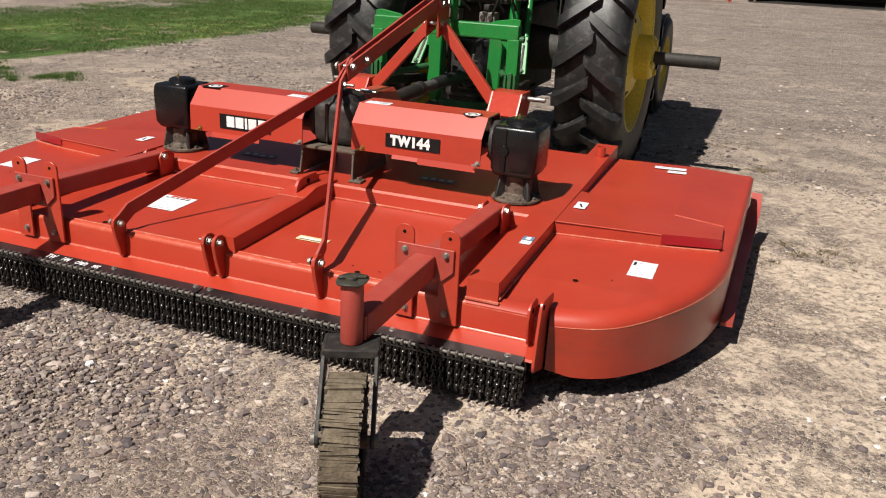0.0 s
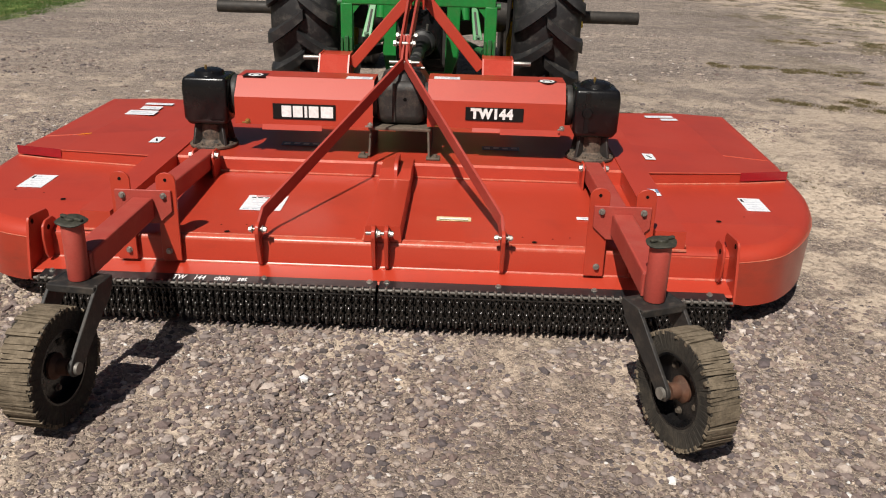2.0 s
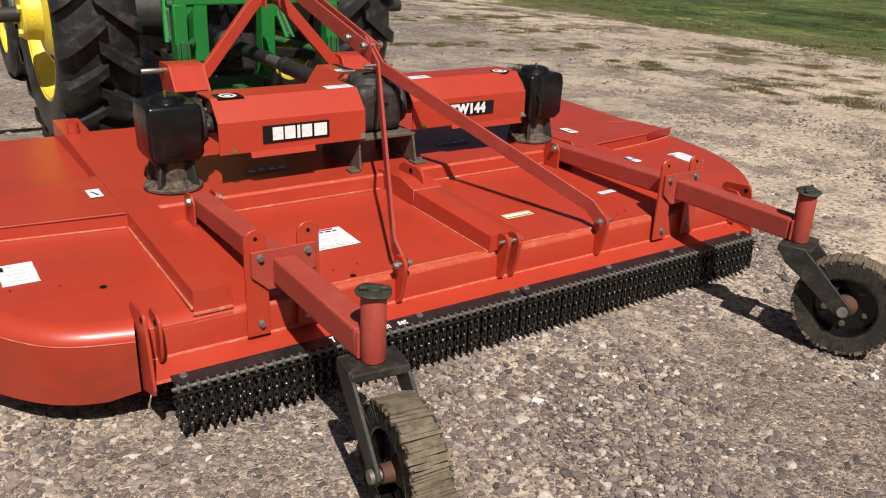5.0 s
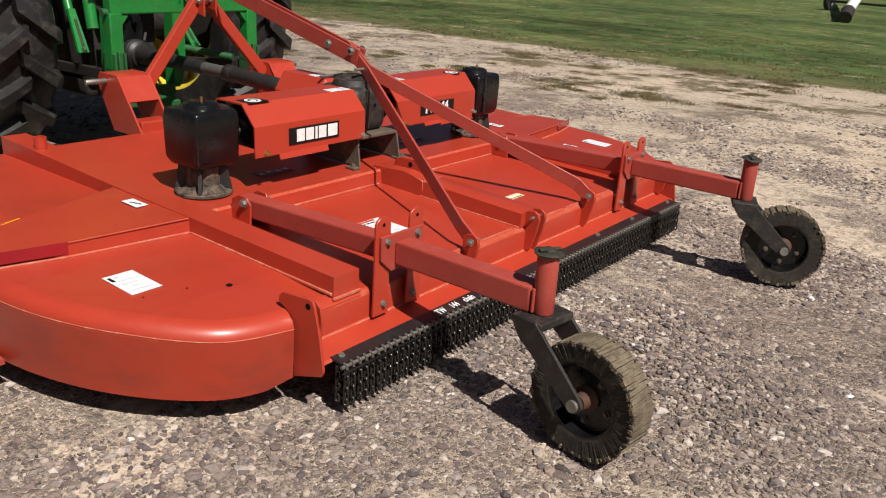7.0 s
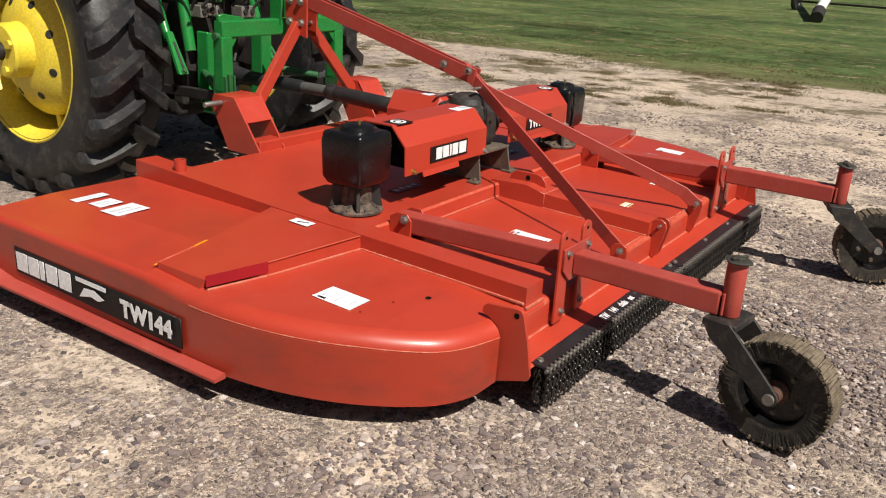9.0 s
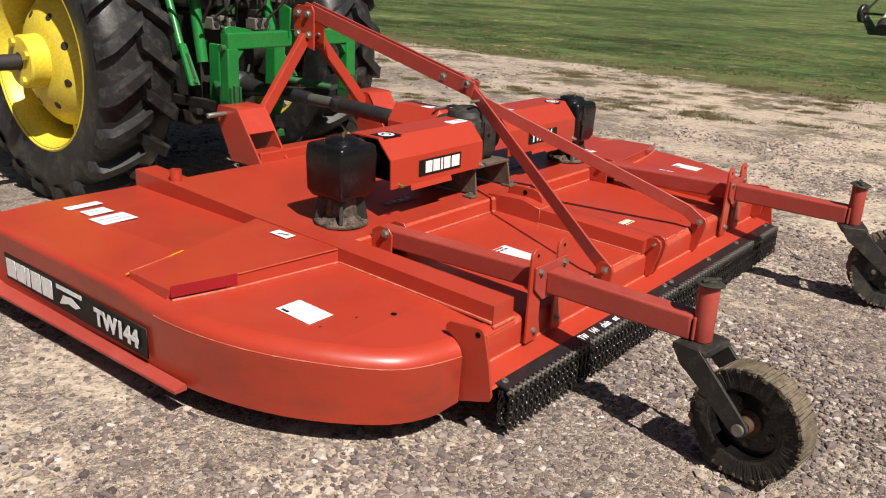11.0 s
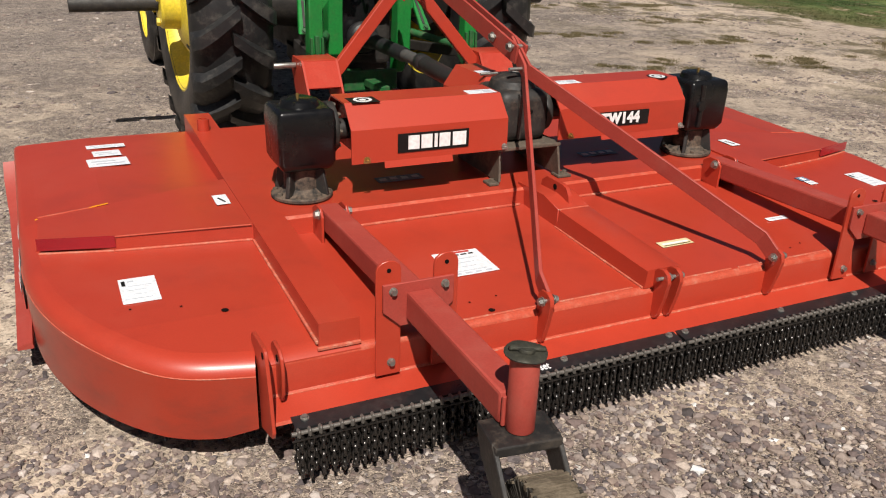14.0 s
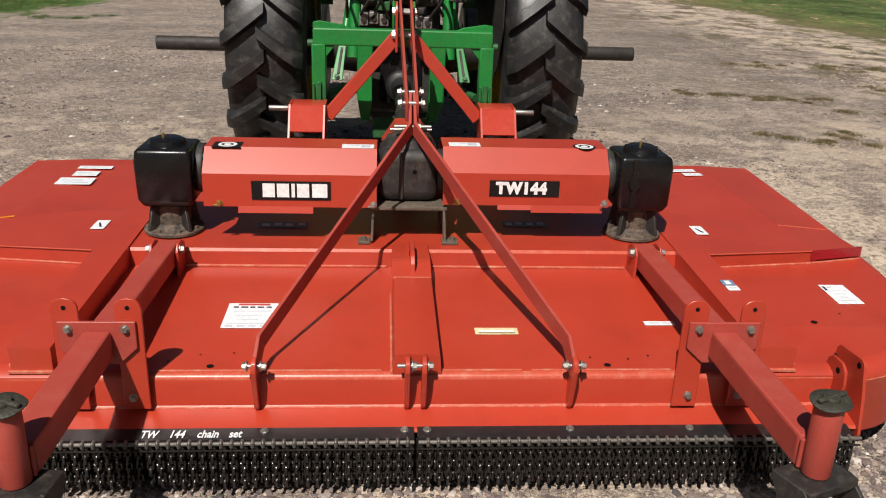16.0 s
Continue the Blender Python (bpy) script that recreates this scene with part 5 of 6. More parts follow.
    for sx in (-1, 1):
        bm = slab([(sx * 0.084, 0.050, 0.391), (sx * 0.084, -0.040, 0.391), (sx * 0.084, -0.228, 0.208), (sx * 0.084, -0.236, 0.188), (sx * 0.084, -0.226, 0.167), (sx * 0.084, -0.204, 0.158), (sx * 0.084, -0.182, 0.166), (sx * 0.084, -0.030, 0.290), (sx * 0.084, 0.020, 0.322), (sx * 0.084, 0.050, 0.368)], (-sx * 0.012, 0, 0), bevel=0.002)
        bmesh.ops.transform(bm, matrix=turn, verts=bm.verts[:])
        part("fork_blade", bm, BLACK_DUSTY, fork)
    hub_y, hub_z, R = -0.207, 0.187, 0.187
    bm = rod((-0.092, hub_y, hub_z), (0.092, hub_y, hub_z), 0.013, seg=14)
    rod((-0.095, hub_y, hub_z), (-0.078, hub_y, hub_z), 0.019, seg=14, bm=bm)
    rod((0.078, hub_y, hub_z), (0.095, hub_y, hub_z), 0.019, seg=14, bm=bm)
    bmesh.ops.transform(bm, matrix=turn, verts=bm.verts[:])
    part("axle_bolt", bm, CAST, fork)
    spin = turn @ Matrix.Translation((0, hub_y, hub_z)) @ Matrix.Rotation(radians(90), 4, "Y")
    wheel = part("wheel", lathe([(0.0, -0.010), (0.104, -0.010), (0.111, -0.046), (0.120, -0.046), (0.120, 0.046), (0.111, 0.046), (0.104, 0.010), (0.0, 0.010)], 40, spin), BLACK, mower, "small tail wheel with a laminated rubber tyre")
    part("hub", lathe([(0.0, -0.062), (0.025, -0.062), (0.027, -0.03), (0.042, -0.018), (0.042, 0.018), (0.027, 0.03), (0.025, 0.062), (0.0, 0.062)], 28, spin), RUST, wheel, "rusty hub")
    for a in range(0, 360, 72):
        c, s = 0.075 * math.cos(radians(a)), 0.075 * math.sin(radians(a))
        for sz in (1, -1):
            bm = hexagon((c, s, sz * 0.010), (0, 0, sz), 0.009, 0.008)
            bmesh.ops.transform(bm, matrix=spin, verts=bm.verts[:])
            part("wheel_bolt", bm, GREY_STEEL, wheel)
    # tyre body, then the pressed rubber segments
    tyre = part("tyre", lathe([(0.118, -0.046), (0.172, -0.050), (R - 0.010, -0.046), (R - 0.010, 0.046), (0.172, 0.050), (0.118, 0.046)], 64, spin), SIDEWALL, wheel, "laminated tyre with dusty tread")
    rg = random.Random(31 + side)
    tread, flanks = bmesh.new(), bmesh.new()
    a = 0.0
    while a < 360:
        w = rg.uniform(1.7, 4.0)
        am, half = radians(a + w / 2), radians(w / 2) * 0.93
        r1 = R + (rg.uniform(-0.008, -0.004) if rg.random() < 0.2 else rg.uniform(-0.003, 0.0015))
        zl, zr = -0.052 + rg.uniform(-0.006, 0.008), 0.052 + rg.uniform(-0.008, 0.006)
        skew = rg.uniform(-0.022, 0.022)
        vs = []
        for r in (R - 0.013, r1):
            for z, sk in ((zl, -skew), (zr, skew)):
                for t in (-half, half):
                    vs.append(tread.verts.new((r * math.cos(am + t + sk), r * math.sin(am + t + sk), z)))
        for f in ((0, 1, 3, 2), (4, 6, 7, 5), (0, 4, 5, 1), (2, 3, 7, 6), (0, 2, 6, 4), (1, 5, 7, 3)):
            tread.faces.new([vs[i] for i in f])
        for sz in (-1, 1):
            vs = []
            for z in (0.046, 0.0525 + rg.uniform(-0.003, 0.002)):
                for r in (0.124, R - 0.004):
                    for t in (-half * 0.8, half * 0.8):
                        zz = z if r > 0.15 else min(z, 0.048)
                        vs.append(flanks.verts.new((r * math.cos(am + t), r * math.sin(am + t), sz * zz)))
            for f in ((0, 1, 3, 2), (4, 6, 7, 5), (0, 4, 5, 1), (2, 3, 7, 6), (0, 2, 6, 4), (1, 5, 7, 3)):
                flanks.faces.new([vs[i] for i in f])
        a += w
    for bm, nm, mt in ((tread, "tread_rubber", TREAD), (flanks, "side_rubber", SIDEWALL)):
        bmesh.ops.transform(bm, matrix=spin, verts=bm.verts[:])
        tagged(part(nm, bm, mt, tyre, angle=20), kind="stuff")


tail_wheel(-1, -7)
tail_wheel(1, 23)

# ---- labels on the deck ----
def deck_label(x, y, base, w, h, material=PAPER, label="white printed label", lines=(), turn=0.0, name="deck_label"):
    c, s = math.cos(radians(turn)), math.sin(radians(turn))
    return sticker(name, (x, y, lift(base, y) + 0.0012), (c, s, 0.027 * s), (-s, c, 0.027 * c), w, h, material, mower, label, lines)


deck_label(-1.60, 0.552, 0.336, 0.110, 0.172, lines=page(0.110, 0.172, 4, False, True))
deck_label(1.610, 0.572, 0.336, 0.098, 0.165, lines=page(0.098, 0.165, 4, False, True))
deck_label(-0.545, 0.425, 0.3170, 0.175, 0.185, lines=page(0.175, 0.185, 4, True), label="white danger label with small print")
deck_label(0.281, 0.313, 0.3165, 0.145, 0.046, CREAM, "cream and white strip label", [(0, 0.0, 0.12, 0.012, PAPER), (0, -0.014, 0.12, 0.004, INK)])
deck_label(0.855, 0.372, 0.3165, 0.105, 0.030, PAPER, "small white label", [(0, 0, 0.08, 0.006, INK_GREY)])
for cx, cy, w in ((-0.51, 1.11, 0.20), (0.50, 1.148, 0.19)):
    deck_label(cx, cy, 0.3885, w, 0.062, INK_BLUE, "blue and white warning strip", [(-w * 0.36 + w * 0.24 * k, 0.006 * (k % 2), w * 0.15, 0.026, PAPER) for k in range(4)])
for sg in (-1, 1):
    part("deck_label", box((-0.026, -0.052, 0), (0.026, 0.052, 0.0012), 0, m=axes((sg * 1.24, 1.085, 0.4222), (1, -0.03 * sg, 0), (0, 1, 0.01))), PAPER, mower, "small white pictogram label")
    part("deck_label", box((-0.004, -0.026, 0), (0.004, 0.026, 0.0020), 0, m=axes((sg * 1.24, 1.08, 0.4222), (1, 0.35, 0), (-0.35, 1, 0))), INK, mower, "small black pictogram")
deck_label(1.15, 0.535, 0.3975, 0.046, 0.045, INK_BLUE, "worn blue and white label", [(0.0, 0.0, 0.02, 0.03, PAPER)])
deck_label(1.152, 0.488, 0.3975, 0.044, 0.040, PAPER, "small white label", [(0, 0, 0.03, 0.005, INK_GREY)])
for cx, cy, w, h in ((-1.57, 2.055, 0.165, 0.052), (-1.575, 1.930, 0.115, 0.085), (-1.58, 1.785, 0.165, 0.115), (1.51, 2.13, 0.17, 0.052), (1.555, 2.05, 0.10, 0.05)):
    u, v, up = (abs(cx) - 1.175) / 0.465, (cy - 1.28) / (FRONT - 1.28), 0.014 if cx > 0 else 0.0
    z = (0.380 + 0.028 * u) * (1 - v) + (0.384 + up / 2 + (0.005 + up / 2) * u) * v + 0.0015
    sticker("deck_label", (cx, cy, z + 0.002), (1, 0.05, (0.012 if cx > 0 else -0.012)), (-0.05, 1, 0.0), w, h, PAPER, mower, "white worn label", [(-w * 0.1, h * 0.1, w * 0.6, h * 0.12, INK_GREY), (w * 0.05, -h * 0.2, w * 0.7, h * 0.1, INK_GREY)])
# thin amber line drawn along the fold of the raised plate
part("amber_mark", box((-0.125, -0.004, 0), (0.125, 0.004, 0.0015), 0, m=axes((-1.752, 1.203, 0.3985), (1, 0.04, 0.118), (-0.04, 1, 0))), AMBER, mower, "thin amber line along the raised plate")
# bolt holes, drawn as dark discs lying on the deck
for x, y, b in ((-1.385, 0.333, 0.336), (1.395, 0.345, 0.336), (-0.618, 0.090, 0.318), (0.604, 0.092, 0.318), (-1.50, 0.40, 0.336), (-1.64, 0.43, 0.336), (1.52, 0.41, 0.336), (-0.75, 0.12, 0.318), (-0.66, 0.16, 0.318), (-0.56, 0.17, 0.318), (0.56, 0.14, 0.318), (0.68, 0.13, 0.318), (0.75, 0.15, 0.318)):
    part("bolt_hole", lathe([(0.0, 0.0), (0.011 if abs(x) > 1.3 and y < 0.36 or y < 0.1 else 0.0038, 0.0)], 14, Matrix.Translation((x, y, lift(b, y) + 0.0025 - (dip(y) if abs(x) > 1.3 else 0.0035)))), HOLE, mower)
# side marking of the left skirt: black band, white blocks for the brand, model lettering
xs = -1.9475
band = part("side_band", slab([(xs + 0.004, 2.02, 0.164), (xs + 0.012, 0.985, 0.142), (xs + 0.012, 0.985, 0.256), (xs + 0.004, 2.02, 0.276)], (-0.005, 0, 0)), INK, mower, "black side band with white lettering")
for cy, w in ((1.970, 0.080), (1.885, 0.074), (1.825, 0.032), (1.758, 0.078), (1.668, 0.082)):
    part("brand_block", box((xs - 0.0020, cy - w / 2, 0.176), (xs - 0.0005, cy + w / 2, 0.256), 0), LETTER, band)
part("emblem", slab([(xs - 0.0015, 1.575, 0.178), (xs - 0.0015, 1.54, 0.222), (xs - 0.0015, 1.475, 0.228), (xs - 0.0015, 1.415, 0.205), (xs - 0.0015, 1.45, 0.190), (xs - 0.0015, 1.50, 0.196)], (-0.001, 0, 0)), LETTER, band)
part("emblem_bar", box((xs - 0.0022, 1.40, 0.240), (xs - 0.0008, 1.59, 0.258), 0), LETTER, band)
words("lettering", "TW144", 0.088, axes((xs - 0.0008, 1.170, 0.202), (0, -1, -0.012), (0.0, 0, 1)), LETTER, band, 0.0055, 1.06)

# ---- shaft to the tractor ----
shaft = empty("drive_line", (0, 2.2, 0.7), "black sleeved drive shaft between tractor and mower", "drive shaft")
part("outer_sleeve", rod((0.0, 1.36, 0.676), (0.0, 2.06, 0.700), 0.043, seg=24, bevel=0.004), SHAFT, shaft)
part("sleeve_band", rod((0.0, 2.01, 0.699), (0.0, 2.075, 0.701), 0.046, seg=24, bevel=0.004), SHAFT, shaft)
part("inner_sleeve", rod((0.0, 2.05, 0.700), (0.0, 2.30, 0.700), 0.033, seg=24), GREY_SLEEVE, shaft, "dusty grey inner sleeve")
part("yoke_sleeve", lathe([(0.036, 0.0), (0.040, 0.02), (0.042, 0.45), (0.052, 0.52), (0.060, 0.60), (0.058, 0.66)], 24, Matrix.Translation((0.0, 2.27, 0.700)) @ Matrix.Rotation(radians(-90), 4, "X")), SHAFT, shaft)
ribs = []
for k in range(9):
    a = math.pi * (k + 0.6) / 10
    r, z = 0.094 * math.sin(a) ** 0.75, -0.096 * math.cos(a)
    ribs += [(r, z - 0.005), (r - 0.006, z + 0.004)]
bell = part("bell", lathe(ribs, 32, Matrix.Translation((0.0, 2.95, 0.694)) @ Matrix.Rotation(radians(-90), 4, "X")), SHAFT, shaft, "ribbed black plastic bell")
part("bell_clip", rod((0.03, 2.90, 0.785), (0.035, 2.89, 0.83), 0.008, seg=8), ZINC, bell)

# ---- quick hitch ----
hitch = empty("quick_hitch", (0, 2.43, 0.7), "green three-point quick hitch frame on the tractor's links", "hitch frame")
part("top_bar", box((-0.485, 2.405, 0.992), (0.485, 2.475, 1.083), 0.008), GREEN, hitch)
for sg in (-1, 1):
    leg = part("upright", box((sg * 0.455 - 0.038, 2.402, 0.70), (sg * 0.455 + 0.038, 2.478, 1.00), 0.008), GREEN, hitch)
    part("corner_gusset", slab([(sg * 0.418, 2.415, 0.99), (sg * 0.37, 2.415, 0.99), (sg * 0.418, 2.415, 0.93)], (0, 0.05, 0)), GREEN, leg)
    for dx in (-0.030, 0.030):
        part("hook_plate", slab([(sg * 0.455 + dx - 0.006, 2.385, 0.79), (sg * 0.455 + dx - 0.006, 2.49, 0.79), (sg * 0.455 + dx - 0.006, 2.49, 0.64), (sg * 0.455 + dx - 0.006, 2.42, 0.60), (sg * 0.455 + dx - 0.006, 2.36, 0.66), (sg * 0.455 + dx - 0.006, 2.385, 0.69)], (0.012, 0, 0), bevel=0.002), GREEN_DIRTY, leg)
    part("hook_latch", box((sg * 0.455 - 0.012, 2.38, 0.66), (sg * 0.455 + 0.012, 2.41, 0.80), 0.004), GREEN_DIRTY, leg)
    ear = slab([(sg * 0.485, 2.43, 1.08), (sg * 0.485, 2.43, 1.112), (sg * 0.445, 2.43, 1.118), (sg * 0.32, 2.43, 1.098), (sg * 0.285, 2.43, 1.08)], (0, 0.025, 0), bevel=0.003)
    part("corner_ear", ear, GREEN, hitch)
    part("side_stud", rod((sg * 0.485, 2.44, 1.0), (sg * 0.515, 2.44, 1.0), 0.02, seg=14), GREEN_DIRTY, hitch)
for sg in (-1, 1):
    part("top_hook", slab([(sg * 0.055 - 0.006, 2.40, 1.05), (sg * 0.055 - 0.006, 2.48, 1.05), (sg * 0.055 - 0.006, 2.48, 1.20), (sg * 0.055 - 0.006, 2.44, 1.23), (sg * 0.055 - 0.006, 2.38, 1.21)], (0.012, 0, 0), bevel=0.002), GREEN, hitch)

# ---- tractor ----
tractor = empty("tractor", (0, 4.9, 0), "green farm tractor with yellow wheel rims and large lugged tyres", "tractor")
AX_Y, AX_Z = 3.545, 0.845
WHEEL_X = {-1: 0.808, 1: 0.858}


def big_wheel(side):
    m = Matrix.Translation((side * WHEEL_X[side], AX_Y, AX_Z)) @ Matrix.Rotation(radians(90) * side, 4, "Y")
    # tyre carcass, z outward
    prof = [(0.508, -0.226), (0.56, -0.236), (0.68, -0.240), (0.760, -0.222), (0.800, -0.17), (0.812, -0.08), (0.815, 0.0), (0.812, 0.08), (0.800, 0.17), (0.760, 0.215), (0.68, 0.225), (0.56, 0.205), (0.515, 0.19)]
    bm = lathe(prof, 72, m)
    wheel = part("rear_tyre", bm, RUBBER, tractor, "large black lugged tractor tyre", angle=50)
    # chevron lugs, one mesh for each half of the tread
    count = 20
    for half in (-1, 1):
        bm = bmesh.new()
        rows = []
        for k in range(7):
            t = k / 6
            z = half * (0.232 * (1 - t) - 0.022 * t)
            ang = -(0.205 * t ** 1.15) * side
            wdt = 0.037 - 0.008 * t
            az = abs(z)
            rb = 0.80 - 0.05 * max(0.0, (az - 0.15) / 0.08)
            rt = 0.872 - 0.030 * (az / 0.23) ** 2 - 0.03 * max(0.0, (az - 0.2) / 0.03)
            rows.append([bm.verts.new((r * math.cos(ang + w / 0.84), r * math.sin(ang + w / 0.84), z)) for r, w in ((rb, wdt * 1.5), (rt, wdt), (rt, -wdt), (rb, -wdt * 1.5))])
        for p, q in zip(rows, rows[1:]):
            for j in range(3):
                bm.faces.new((p[j], p[j + 1], q[j + 1], q[j]))
        bm.faces.new(rows[0])
        bm.faces.new(rows[-1][::-1])
        crowns = [e for e in bm.edges if len(e.link_faces) == 2 and e.calc_face_angle(0) > 0.6 and max(v.co.xy.length for v in e.verts) > 0.80]
        bmesh.ops.bevel(bm, geom=crowns, offset=0.010, segments=2, profile=0.6, affect="EDGES")
        lug = finish(bm, "tyre_lug", RUBBER, 60)
        for i in range(count):
            piece("tyre_lug", lug, m @ Matrix.Rotation(2 * math.pi * (i + (0.5 if half > 0 else 0)) / count, 4, "Z"), wheel)
    # rim: outer lip, well and dished centre
    rim = part("rear_rim", lathe([(0.545, 0.178), (0.542, 0.196), (0.528, 0.200), (0.512, 0.185), (0.500, 0.14), (0.482, 0.10), (0.474, 0.02), (0.474, -0.19), (0.490, -0.216), (0.510, -0.224)], 64, m), YELLOW, tractor, "yellow painted steel rim", angle=50)
    dish = part("rim_dish", lathe([(0.395, -0.06), (0.395, 0.02), (0.388, 0.05), (0.365, 0.08), (0.31, 0.125), (0.24, 0.165), (0.19, 0.178), (0.158, 0.18), (0.154, 0.225), (0.152, 0.275), (0.140, 0.290), (0.085, 0.296), (0.052, 0.296)], 56, m), YELLOW, rim, angle=30)
    # added dark disc standing for the shade inside the hollow rim
    part("rim_shade_disc", lathe([(0.05, -0.14), (0.24, -0.15), (0.29, -0.12), (0.31, -0.06)], 40, m), GRIME, rim)
    for i in range(8):
        a = 2 * math.pi * (i + 0.5) / 8
        c, s = math.cos(a), math.sin(a)
        n = Vector((0.62 * c, 0.62 * s, 1)).normalized()
        p = Vector((0.275 * c, 0.275 * s, 0.1435))
        bm = lathe([(0.0, 0.004), (0.021, 0.004), (0.026, 0.0)], 18, m @ Matrix.Translation(p) @ n.to_track_quat("Z", "Y").to_matrix().to_4x4())
        # dark cap drawn for the shade in the dish's hole
        part("dish_hole", bm, GRIME, dish)
    for i in range(4):
        a = 2 * math.pi * i / 4 + 0.4
        c, s = 0.115 * math.cos(a), 0.115 * math.sin(a)
        bm = rod((c, s, 0.22), (c, s, 0.300), 0.020, seg=12)
        rod((c, s, 0.294), (c, s, 0.312), 0.026, seg=6, bm=bm)
        bmesh.ops.transform(bm, matrix=m, verts=bm.verts[:])
        part("hub_bolt", bm, YELLOW, dish)
    for i in range(6):
        a = 2 * math.pi * i / 6
        bm = box((-0.055, -0.022, 0), (0.045, 0.022, 0.035), 0.008, m=m @ Matrix.Rotation(a + 0.2, 4, "Z") @ Matrix.Translation((0.435, 0, 0.01)))
        part("rim_lug", bm, YELLOW, rim)


for side in (-1, 1):
    big_wheel(side)
    part("axle_shaft", rod((side * 0.55, AX_Y, AX_Z), (side * 1.60, AX_Y, AX_Z), 0.046, seg=28, bevel=0.003), GRIME, tractor, "dark bare steel axle end")
    part("axle_housing", rod((side * 0.22, AX_Y, AX_Z), (side * 0.62, AX_Y, AX_Z), 0.17, 0.12, seg=24), GRIME, tractor)
    # lift arms and links
    ln = part("lower_link", beam_between((side * 0.30, 3.35, 0.60), (side * 0.455, 2.46, 0.665), 0.035, 0.060, 0.006), GRIME, tractor)
    part("lift_rod", rod((side * 0.30, 3.26, 1.30), (side * 0.352, 3.04, 0.92), 0.024, seg=14), GREEN, tractor)
    yoke = part("lift_yoke", slab([(side * 0.350 - 0.022, 3.025, 0.965), (side * 0.350 + 0.022, 3.025, 0.965), (side * 0.385 + 0.033, 2.86, 0.735), (side * 0.385 - 0.033, 2.86, 0.735)], (0, 0.03, 0), bevel=0.004), GREEN, tractor)
    # dark bar drawn for the shaded slot of the yoke
    part("yoke_slot", beam_between((side * 0.358, 2.985, 0.91), (side * 0.378, 2.884, 0.77), 0.015, 0.010, 0.002, up=(0, -1, 0.6)), GRIME, yoke)
    part("yoke_bolt", hexagon((side * 0.384, 2.868, 0.755), (0, -1, 0.6), 0.013, 0.010), GREEN_DIRTY, yoke)
    part("sway_block", slab([(side * 0.215 - 0.045, 2.80, 0.98), (side * 0.215 + 0.045, 2.80, 0.96), (side * 0.215 + 0.04, 2.80, 0.62), (side * 0.20 + 0.01, 2.80, 0.50), (side * 0.20 - 0.04, 2.80, 0.50), (side * 0.215 - 0.05, 2.80, 0.66)], (0, 0.10, 0), bevel=0.008), GREEN, tractor)
    part("stabiliser", rod((side * 0.25, 2.85, 0.74), (side * 0.42, 2.55, 0.70), 0.022, seg=12), GREEN_DIRTY, tractor)
    part("lift_arm", beam_between((side * 0.24, 3.75, 1.46), (side * 0.30, 3.24, 1.33), 0.05, 0.09, 0.01), GREEN, tractor)
    part("hydraulic_cylinder", rod((side * 0.27, 3.02, 1.28), (side * 0.29, 2.92, 0.86), 0.034, seg=18), GREEN, tractor)
    # fender over the wheel
    bm = bmesh.new()
    rows = []
    for k in range(13):
        a = radians(84 + 84 * k / 12)
        rows.append([bm.verts.new((side * x, AX_Y - 0.98 * math.cos(a), AX_Z + 0.98 * math.sin(a))) for x in (0.50, 0.54, 0.98, 1.0)])
    for p, q in zip(rows, rows[1:]):
        for i in range(3):
            bm.faces.new((p[i], p[i + 1], q[i + 1], q[i]))
    f = part("fender", bm, GREEN, tractor)
    f.modifiers.new("sheet", "SOLIDIFY").thickness = 0.012
    # added dark panel, put in for the shade beside the tyre's inner face
    part("shade_panel", slab([(side * 0.60, yy, z) for yy, z in ((2.90, 1.36), (3.02, 1.60), (3.25, 1.76), (3.585, 1.82), (4.30, 1.60), (4.30, 1.0), (3.80, 0.72), (3.40, 0.66), (3.05, 0.80), (2.90, 1.05))], (side * 0.010, 0, 0), bevel=0.002), GRIME, f)
    # front wheel
    m = Matrix.Translation((side * 0.78, 6.35, 0.49)) @ Matrix.Rotation(radians(90) * side, 4, "Y")
    fw = part("front_tyre", lathe([(0.27, -0.10), (0.36, -0.125), (0.45, -0.115), (0.485, -0.08), (0.492, 0.0), (0.485, 0.08), (0.45, 0.115), (0.36, 0.125), (0.27, 0.10)], 48, m), RUBBER, tractor, "ribbed black front tyre", angle=50)
    for z in (-0.07, 0.0, 0.07):
        part("tyre_rib", lathe([(0.475, z - 0.016), (0.500, z - 0.012), (0.500, z + 0.012), (0.475, z + 0.016)], 48, m), RUBBER, fw)
    part("front_rim", lathe([(0.285, 0.10), (0.28, 0.11), (0.26, 0.08), (0.24, 0.02), (0.12, 0.05), (0.08, 0.09), (0.0, 0.09)], 40, m), YELLOW, tractor)
    part("front_axle", rod((side * 0.1, 6.35, 0.52), (side * 0.78, 6.35, 0.49), 0.05, seg=14), GREEN_DIRTY, tractor)

part("rear_case", box((-0.24, 3.08, 0.50), (0.24, 4.3, 1.16), 0.03), GRIME, tractor)
part("case_cover", box((-0.13, 3.045, 0.56), (0.13, 3.09, 0.92), 0.02), BLACK, tractor)
part("power_take_off", rod((0, 3.10, 0.694), (0, 2.98, 0.694), 0.035, seg=16), CAST, tractor)
part("lift_housing", box((-0.26, 2.97, 1.16), (0.26, 3.9, 1.42), 0.03), GRIME, tractor)
# added dark box standing for the shade under the rear case
part("underside_shade_box", box((-0.24, 3.12, 0.42), (0.24, 3.85, 0.60), 0.04, seg=3), GRIME, tractor)
